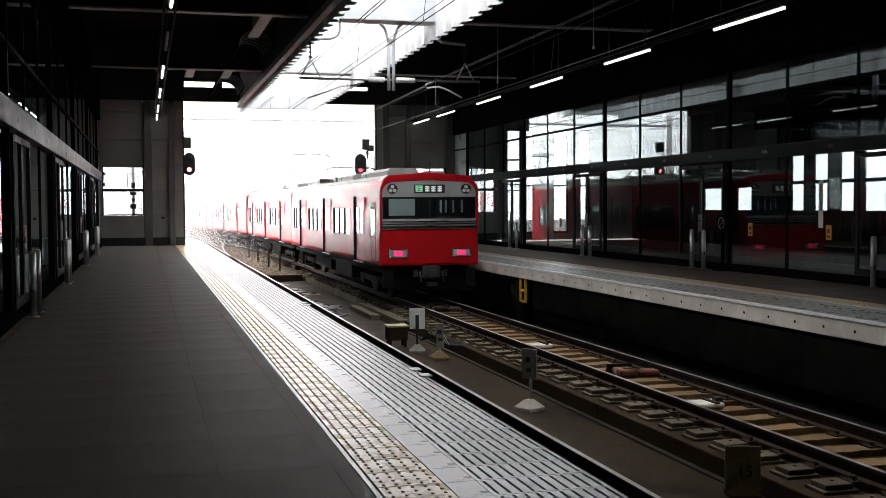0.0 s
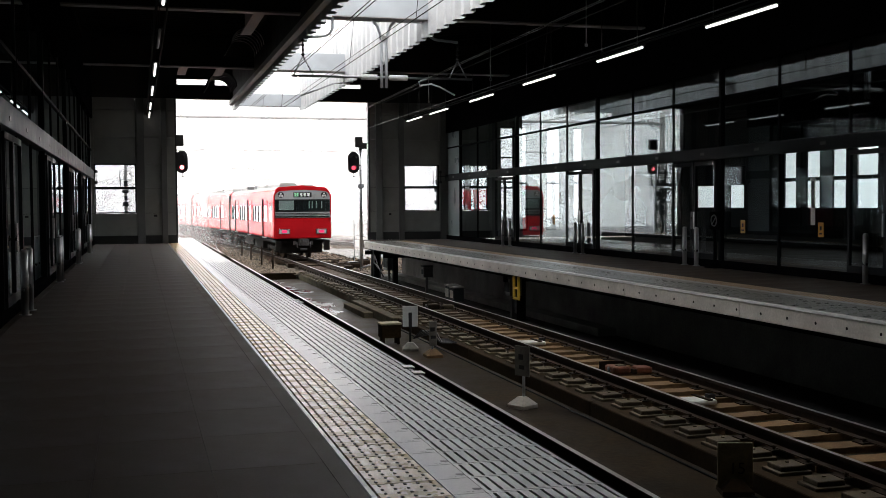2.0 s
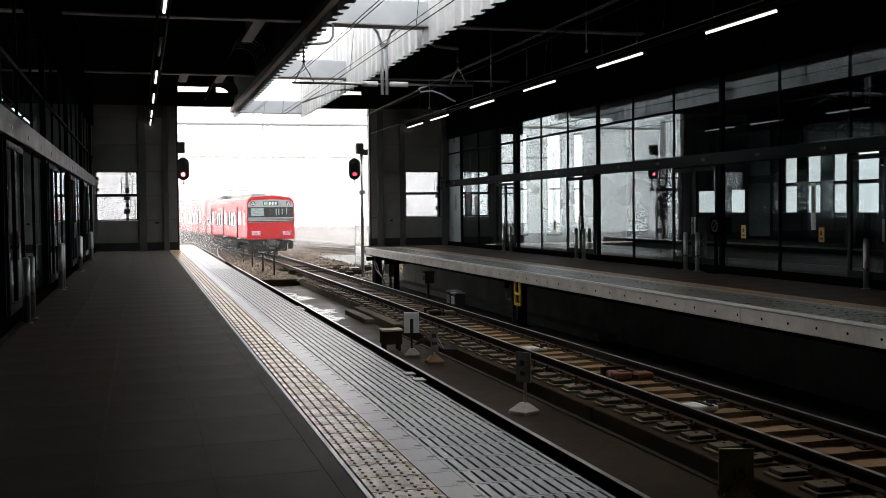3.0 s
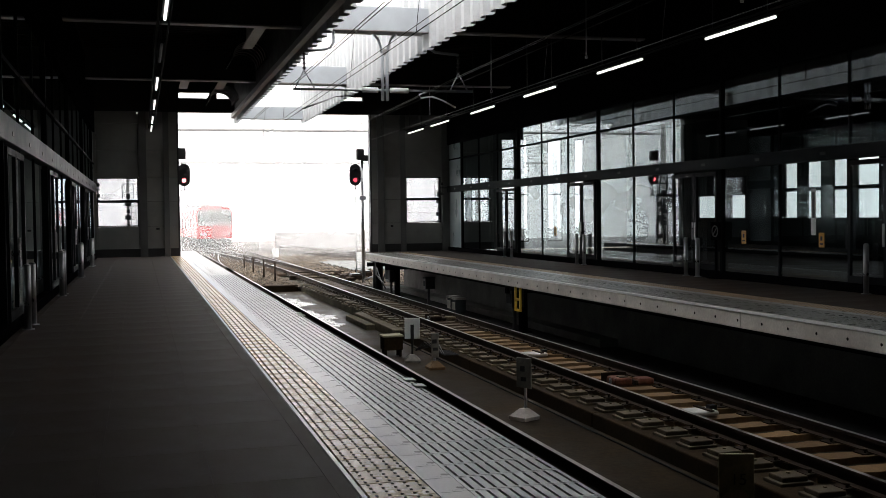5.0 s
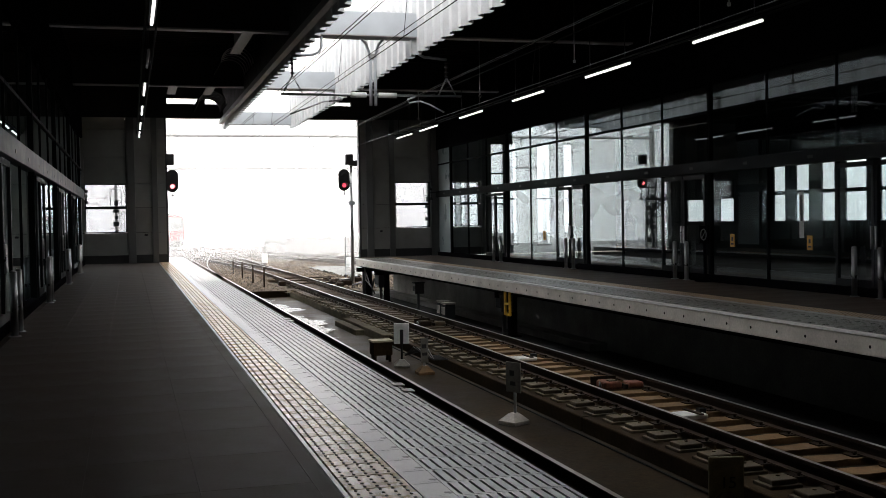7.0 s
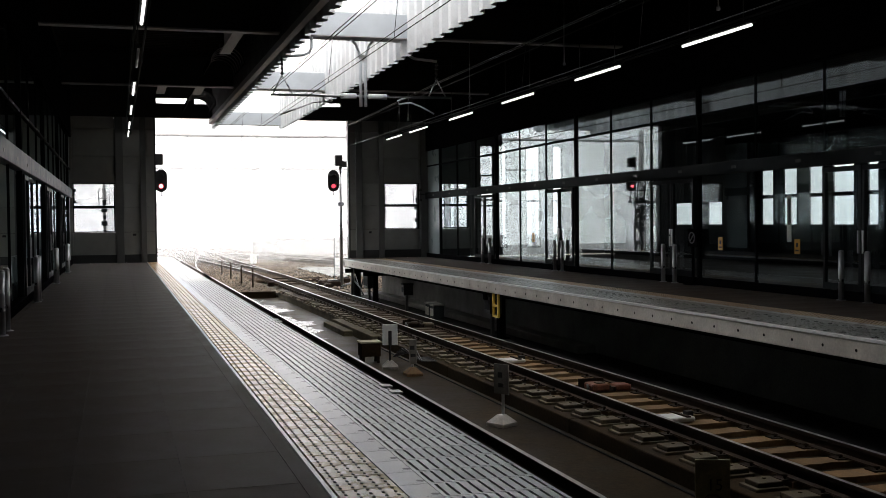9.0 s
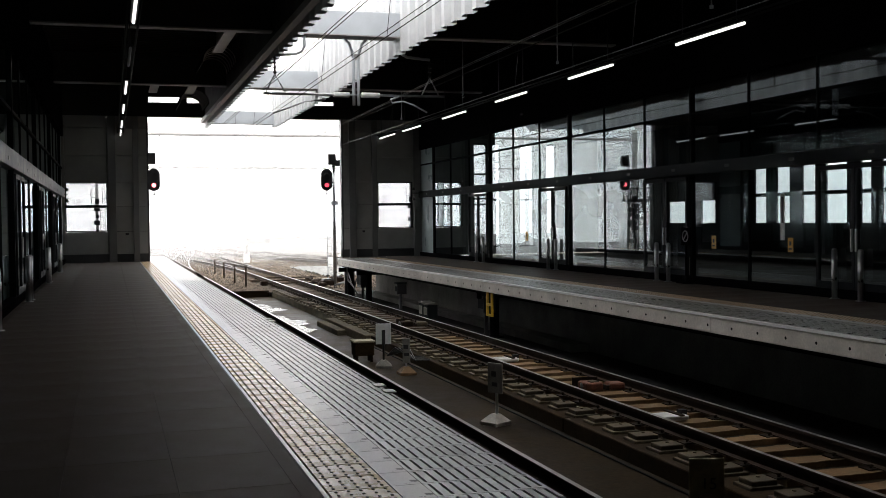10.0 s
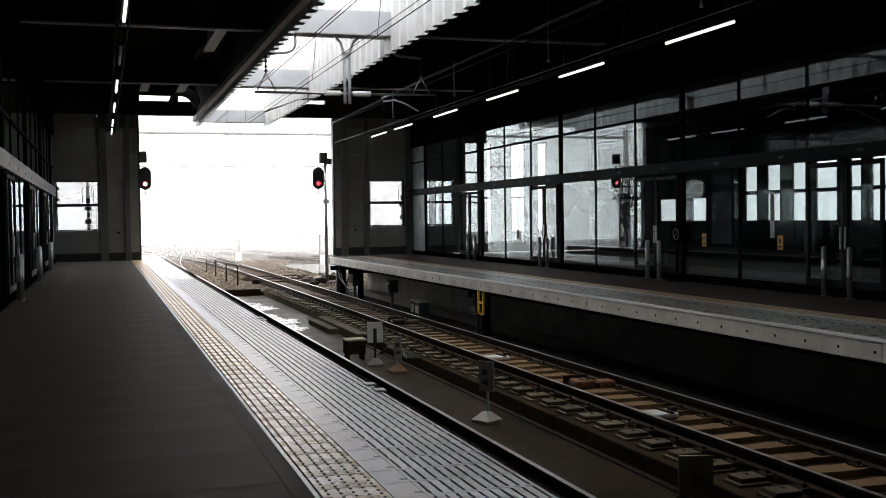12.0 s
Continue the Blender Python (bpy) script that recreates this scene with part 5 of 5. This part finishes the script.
def train_car(tail):
    car = thing("train_car", "red commuter train car with white-framed tail lights" if tail else "red commuter train car with grey roof", "train", group="train cars")
    b = bmesh.new()
    out = body_outline()
    prism(b, out, 0.06, LEN - 0.06)
    part("body", b, M["red"], car)
    # roof sheet
    b = bmesh.new()
    top = [(x, z) for x, z in out if z > 3.36]
    lift = [(x * 0.995, z + 0.012) for x, z in top]
    prism(b, lift + [(x, z - 0.03) for x, z in reversed(lift)], 0.3 if tail else 0.1, LEN - 0.1)
    part("roof", b, M["roofgrey"], car)
    b = bmesh.new()
    for s in (-1, 1):
        bx(b, s * 1.2 - 0.02, s * 1.2 + 0.02, 0.2, LEN - 0.2, 3.38, 3.43)
    part("rain_gutter", b, M["red"], car)
    # side doors, sills and windows, with black strips for the shaded recess edges
    for s in (-1, 1):
        for y0, y1 in DOORS:
            xa, xb = sorted((s * 1.347, s * 1.338))
            d = one("door", M["red"], car, (xa, xb, y0, y1, 1.08, 2.95))
            xa, xb = sorted((s * 1.335, s * 1.39))
            one("door_slot", M["slot"], d, (xa, xb, y1, y1 + 0.09, 1.06, 2.98))
            xa, xb = sorted((s * 1.335, s * 1.352))
            for a in (y0 + 0.14, (y0 + y1) / 2 + 0.09):
                one("door_window", M["side_glass"], d, (xa, xb, a, a + 0.42, 1.85, 2.65))
            xa, xb = sorted((s * 1.33, s * 1.42))
            one("sill", M["steel"], d, (xa, xb, y0, y1, 1.02, 1.05))
        for y0, y1 in WINDOWS:
            xa, xb = sorted((s * 1.335, s * 1.35))
            w = one("window", M["side_glass"], car, (xa, xb, y0, y1, 1.8, 2.62))
            # Black strip in place of the shade in the window's reveal.
            xa, xb = sorted((s * 1.335, s * 1.378))
            one("window_frame", M["slot"], w, (xa, xb, y1, y1 + 0.05, 1.78, 2.64))
        xa, xb = sorted((s * 1.336, s * 1.352))
        if tail:
            one("cab_door", M["black"], car, (xa, xb, 0.55, 0.6, 1.1, 2.8), (xa, xb, 1.1, 1.14, 1.1, 2.8))
            one("cab_window", M["side_glass"], car, (xa, xb, 0.62, 1.08, 1.85, 2.6))
        xa, xb = sorted((s * 1.35, s * 1.38))
        one("body_sill", M["under"], car, (xa, xb, 0.4, LEN - 0.3, 1.02, 1.07))
    # roof equipment
    for y0, y1, c, w, h in ((0.9, 4.6, -0.5, 0.42, 0.17), (1.4, 4.2, 0.5, 0.32, 0.1), (6.6, 9.4, 0.0, 0.8, 0.2), (13.6, 16.4, 0.0, 0.8, 0.22)):
        b = bmesh.new()
        prism(b, [(c - w, 3.4), (c + w, 3.4), (c + w, 3.6 + h * 0.5), (c + w * 0.8, 3.6 + h), (c - w * 0.8, 3.6 + h), (c - w, 3.6 + h * 0.5)], y0, y1)
        a = part("air_conditioner", b, M["roofgrey"], car)
        one("grille", M["black"], a, (c - w - 0.01, c + w + 0.01, y1 - 0.9, y1 - 0.72, 3.58, 3.6 + h * 0.45))
    # pantograph: folded on the tail car, raised to the wire on the others
    b = bmesh.new()
    y0, lift = (10.6, 0.25) if tail else (2.9, 1.0)
    for s in (-0.5, 0.5):
        rod(b, (s, y0, 3.72), (s, y0 + 1.9, 3.72), 0.035, 6)
        rod(b, (s, y0 + 0.2, 3.74), (s * 1.3, y0 + 1.5, 3.76 + 0.45 * lift), 0.025, 6)
        rod(b, (s * 1.3, y0 + 1.5, 3.76 + 0.45 * lift), (s, y0 + 0.5, 3.8 + 1.35 * lift), 0.02, 6)
        insulator(b, s * 1.2, y0 + 0.1, 3.55, 3.74, 0.06)
        insulator(b, s * 1.2, y0 + 1.8, 3.55, 3.74, 0.06)
    for dy in (0.38, 0.62):
        tube(b, [(-0.95, y0 + dy, 3.72 + 1.35 * lift), (-0.75, y0 + dy, 3.83 + 1.35 * lift), (0.75, y0 + dy, 3.83 + 1.35 * lift), (0.95, y0 + dy, 3.72 + 1.35 * lift)], 0.022, 6)
    part("pantograph", b, M["girder"], car)
    b = bmesh.new()
    for x, dy, w in ((-0.7, 2.3, 0.16), (-0.2, 2.5, 0.12), (0.45, 2.35, 0.2), (-0.6, -0.5, 0.14)):
        bx(b, x - w, x + w, y0 + dy, y0 + dy + 0.45, 3.5, 3.74 + 0.3 * w, bevel=0.02)
    tube(b, [(-0.9, y0 - 0.6, 3.56), (-0.9, y0 + 2.6, 3.6), (-0.5, y0 + 3.4, 3.6), (0.3, y0 + 3.8, 3.62)], 0.03, 6)
    part("roof_gear", b, M["iron"], car)
    # underframe, bogies and wheels
    one("underframe", M["under"], car, (-1.2, 1.2, 0.3, LEN - 0.3, 0.8, 0.95), (-1.1, 1.1, 5.3, 8.2, 0.35, 0.8), (-1.05, 1.05, 9.4, 12.8, 0.4, 0.8), bevel=0.03)
    for yc in (2.9, LEN - 2.9):
        b = bmesh.new()
        for s in (-1, 1):
            bx(b, s * 0.92 - 0.08, s * 0.92 + 0.08, yc - 1.5, yc + 1.5, 0.42, 0.6)
            for yy in (yc - 0.35, yc + 0.35):
                rod(b, (s * 0.92, yy, 0.58), (s * 0.92, yy, 0.82), 0.1, 10)
            for yy in (yc - 1.05, yc + 1.05):
                bx(b, s * 0.92 - 0.11, s * 0.92 + 0.11, yy - 0.16, yy + 0.16, 0.3, 0.55)
        bx(b, -0.9, 0.9, yc - 0.2, yc + 0.2, 0.5, 0.8)
        bogie = part("bogie", b, M["under"], car)
        for yy in (yc - 1.05, yc + 1.05):
            q = bmesh.new()
            for s in (-1, 1):
                rod(q, (s * 0.53, yy, 0.43), (s * 0.66, yy, 0.43), 0.43, 24)
                rod(q, (s * 0.50, yy, 0.43), (s * 0.53, yy, 0.43), 0.455, 24)
            rod(q, (-0.5, yy, 0.43), (0.5, yy, 0.43), 0.08, 10)
            part("wheelset", q, M["rust"], bogie)
    if not tail:
        one("gangway", M["black"], car, (-0.6, 0.6, -0.2, 0.07, 1.0, 3.1), bevel=0.05)
        # Car end in near-black, which paints the shade of the gap between cars.
        one("end_wall", M["slot"], car, (-1.33, 1.33, -0.1, 0.058, 0.95, 3.3), bevel=0.02)
        return car
    # ---- the front: red below, grey mask with a wide dark windscreen above ----
    b = bmesh.new()
    prism(b, [(-1.33, 1.03), (1.33, 1.03), (1.335, 1.2), (1.335, 2.035), (-1.335, 2.035), (-1.335, 1.2)], -0.02, 0.07)
    bmesh.ops.bevel(b, geom=[e for e in b.edges if abs(e.verts[0].co.y - e.verts[1].co.y) < 1e-4 and e.verts[0].co.y < 0], offset=0.05, segments=3, affect="EDGES")
    part("front_panel", b, M["red"], car)
    b = bmesh.new()
    pts = [(-1.3, 2.04), (1.3, 2.04), (1.31, 3.0)]
    for k in range(7):
        a = k / 6 * math.pi / 2
        pts.append((1.31 - 0.3 + 0.3 * math.cos(a), 3.05 + 0.3 * math.sin(a)))
    pts += [(0, 3.4)] + [(-x, z) for x, z in reversed(pts[2:])]
    prism(b, pts, -0.005, 0.065)
    part("mask", b, M["bandgrey"], car, "grey front mask")
    # the red brow over the mask
    b = bmesh.new()
    brow = [(1.345, 1.95), (1.345, 3.05)] + [(1.345 - 0.36 + 0.36 * math.cos(a), 3.05 + 0.42 * math.sin(a)) for a in [k / 6 * math.pi / 2 for k in range(7)]] + [(0.5, 3.56), (0, 3.6)]
    inner = [(1.28, 1.95), (1.28, 3.02)] + [(1.28 - 0.3 + 0.3 * math.cos(a), 3.02 + 0.33 * math.sin(a)) for a in [k / 6 * math.pi / 2 for k in range(7)]] + [(0.5, 3.40), (0, 3.41)]
    for sgn in (-1, 1):
        for (p, q), (r, s_) in zip(zip(brow, brow[1:]), zip(inner, inner[1:])):
            f = [(p, -0.025), (q, -0.025), (s_, -0.025), (r, -0.025)]
            v0 = [b.verts.new((sgn * x, y, z)) for (x, z), y in f]
            v1 = [b.verts.new((sgn * x, y + 0.09, z)) for (x, z), y in f]
            b.faces.new(v0)
            b.faces.new(v1[::-1])
            for k in range(4):
                b.faces.new((v0[k], v0[(k + 1) % 4], v1[(k + 1) % 4], v1[k]))
    part("brow", b, M["red"], car)
    ws = one("windscreen", M["screen"], car, (-1.25, -0.02, -0.022, -0.012, 2.35, 2.92), (0.02, 1.25, -0.022, -0.012, 2.35, 2.92))
    one("screen_back", M["black"], ws, (-1.27, 1.27, -0.011, -0.006, 2.33, 2.94))
    one("centre_post", M["leaf"], ws, (-0.02, 0.02, -0.03, -0.012, 2.33, 2.94))
    one("wiper", M["black"], ws, (0.25, 0.9, -0.04, -0.03, 2.37, 2.39), (-0.9, -0.3, -0.04, -0.03, 2.37, 2.39))
    # Pale plates behind the glass paint the lit interior: cab wall, saloon light.
    one("blind", M["white"], ws, (-1.1, -0.4, -0.0118, -0.0112, 2.42, 2.88), label="pale cab wall seen through the windscreen")
    one("cab_light", M["white"], ws, *[(x, x + 0.06, -0.0118, -0.0112, 2.5, 2.84) for x in (0.28, 0.42, 0.62, 0.86)], label="white bars painted as light from the saloon windows")
    one("steel_band", M["chrome"], car, (-1.29, 1.29, -0.03, -0.004, 2.06, 2.13), (-1.29, 1.29, -0.035, -0.004, 2.17, 2.2), (-1.29, 1.29, -0.035, -0.004, 2.235, 2.265))
    for s in (-1, 1):
        h = bmesh.new()
        disc(h, s * 1.0, -0.005, 3.16, 0.14, 0.03)
        hl = part("headlight", h, M["black"], car)
        # White colour on these lenses stands in for glints of reflected light.
        h = bmesh.new()
        for dx, dz in ((-0.055, -0.045), (0.055, -0.045), (0.0, 0.06)):
            disc(h, s * 1.0 + dx, -0.036, 3.16 + dz, 0.05, 0.008, 12)
        part("lens", h, M["white"], hl)
        x0, x1 = s * 0.86 - 0.27, s * 0.86 + 0.27
        tl = one("tail_light", M["chrome"], car, (x0, x1, -0.06, -0.021, 1.245, 1.505), bevel=0.018)
        one("surround", M["bandgrey"], tl, (x0 + 0.05, x1 - 0.05, -0.064, -0.0605, 1.285, 1.465))
        one("lens", M["tail"], tl, (s * 0.86 - 0.12, s * 0.86 + 0.12, -0.072, -0.0645, 1.315, 1.435), label="glowing red lens")
    dd = one("destination_display", M["black"], car, (-0.42, 0.42, -0.03, -0.006, 3.04, 3.28))
    one("type_field", M["green"], dd, *[(-0.39, -0.18, -0.034, -0.0305, z, z + 0.03) for z in (3.08, 3.13, 3.18, 3.225)], (-0.36, -0.32, -0.0345, -0.0305, 3.08, 3.25), (-0.25, -0.21, -0.0345, -0.0305, 3.08, 3.25))
    one("bars", M["amber"], dd, *[(-0.12 + 0.17 * k, -0.01 + 0.17 * k, -0.034, -0.0305, z, z + 0.035) for k in range(3) for z in (3.09, 3.145, 3.2)],
        *[(-0.08 + 0.17 * k, -0.05 + 0.17 * k, -0.0345, -0.0305, 3.085, 3.24) for k in range(3)])
    # coupler and front underframe
    b = bmesh.new()
    bx(b, -0.22, 0.22, -0.28, 0.0, 0.68, 1.02, bevel=0.03)
    bx(b, -0.12, 0.12, -0.42, -0.25, 0.7, 0.92, bevel=0.03)
    for s in (-1, 1):
        rod(b, (s * 0.3, -0.1, 0.86), (s * 0.3, -0.25, 0.6), 0.03, 8)
        bx(b, s * 0.4 - 0.05, s * 0.4 + 0.05, -0.12, 0.02, 0.72, 0.9)
    bx(b, -0.14, 0.14, -0.3, -0.1, 0.46, 0.56, bevel=0.02)
    part("coupler", b, M["iron"], car)
    one("pilot", M["under"], car, (-1.0, 1.0, 0.5, 0.7, 0.3, 0.92), bevel=0.03)
    one("step", M["under"], car, (-1.25, -1.0, 0.0, 0.2, 0.45, 0.92), (1.0, 1.25, 0.0, 0.2, 0.45, 0.92))
    b = bmesh.new()
    rod(b, (0.25, 0.9, 3.6), (0.25, 0.9, 3.95), 0.015, 6)
    part("aerial", b, M["girder"], car)
    return car


cars = [train_car(True)]
cars[0].scale = (1, 1, 0.945)
for k in range(3):
    cars.append(train_car(False) if k == 0 else copy_thing(cars[1], pose(0, 60 + 20 * k, 0)))
    cars[-1].scale = (1, 1, 0.945)

# ---- paving pieces ----
lay("tile", big_tile, platform_l, [(GLASS_L + 0.185 + 0.63 * i, 3.4 + 0.9 * j) for i in range(4) for j in range(45) if 3.4 + 0.9 * j < WALL - 0.9])
lay("border_tile", border, platform_l, [(1.066, y) for y in ys])
lay("tactile_tile", tact, platform_l, [(1.104, y) for y in ys])
lay("edge_plate", plain, platform_l, [(1.468, y) for y in ys])
lay("grate", grate, platform_l, [(1.648, y) for y in ys if y < 28.6])
wide_plain = mesh_of("edge_plate", tile_mesh(0.64, PITCH), M["plain_plate"])
lay("edge_plate", wide_plain, platform_l, [(1.648, y) for y in ys if y >= 28.6])
bm = bmesh.new()
bx(bm, EDGE_L - 0.01, EDGE_L + 0.004, -14, 50.4, -0.12, -0.012, bevel=0.004)
part("edge_rubber", bm, M["slot"], platform_l, "black rubber strip along the edge")
# the strip between the tiles and the glass, and the last row before the end wall
bm = bmesh.new()
bx(bm, GLASS_L, GLASS_L + 0.18, -14, WALL, -0.03, -0.001)
bx(bm, 0.957, 1.062, -14, WALL, -0.03, -0.001)
bx(bm, GLASS_L + 0.18, 0.957, 43.0, WALL, -0.03, -0.001)
bx(bm, GLASS_L + 0.18, EDGE_L, -14, 3.4, -0.03, -0.001)
part("floor_rest", bm, M["tile"], platform_l)
far_rows = [7.0 + PITCH * k for k in range(113)]
wide_grate = mesh_of("grate", grate_mesh(1.02, PITCH, 14), M["dark_plate"])
far_tact = mesh_of("tactile_tile", tactile_mesh(0.42, PITCH), [M["far_tactile"], M["dot"]])
lay("grate", wide_grate, platform_r, [(8.745, y) for y in far_rows])
lay("tactile_tile", far_tact, platform_r, [(9.96, y) for y in far_rows])
lay("edge_plate", plain, platform_r, [(9.775, y) for y in far_rows])
lay("tile", big_tile, platform_r, [(10.385 + 0.61 * i, 7.0 + 0.9 * j) for i in range(3) for j in range(39)])
bm = bmesh.new()
bx(bm, 12.21, GLASS_R + 0.1, -14, 42.4, -0.03, -0.001)
bx(bm, EDGE_R + 0.06, 12.21, -14, 7.0, -0.03, -0.001)
bx(bm, 9.2, GLASS_R + 0.1, 42.1, WALL, -0.34, -0.001)
part("floor_rest", bm, M["tile"], platform_r)


# ---- what moves ----
def motions():
    def on_line(y):
        return Vector((cross(y, FAR - 0.03, NEAR), y, RAIL))
    for k, car in enumerate(cars):
        rows = []
        for i in range(49):
            t = i * 0.25
            tail_y = 27.45 + 10.9 * t + 0.055 * t * t + CAR_GAP * k
            a, b = on_line(tail_y + 2.9), on_line(tail_y + LEN - 2.9)
            d = (b - a).normalized()
            base = a - d * 2.9
            rows.append((t, Matrix.Translation(base) @ pose(0, 0, 0, 0, 0, -math.degrees(math.atan2(d.x, d.y)))))
        walk(car, rows)


motions()
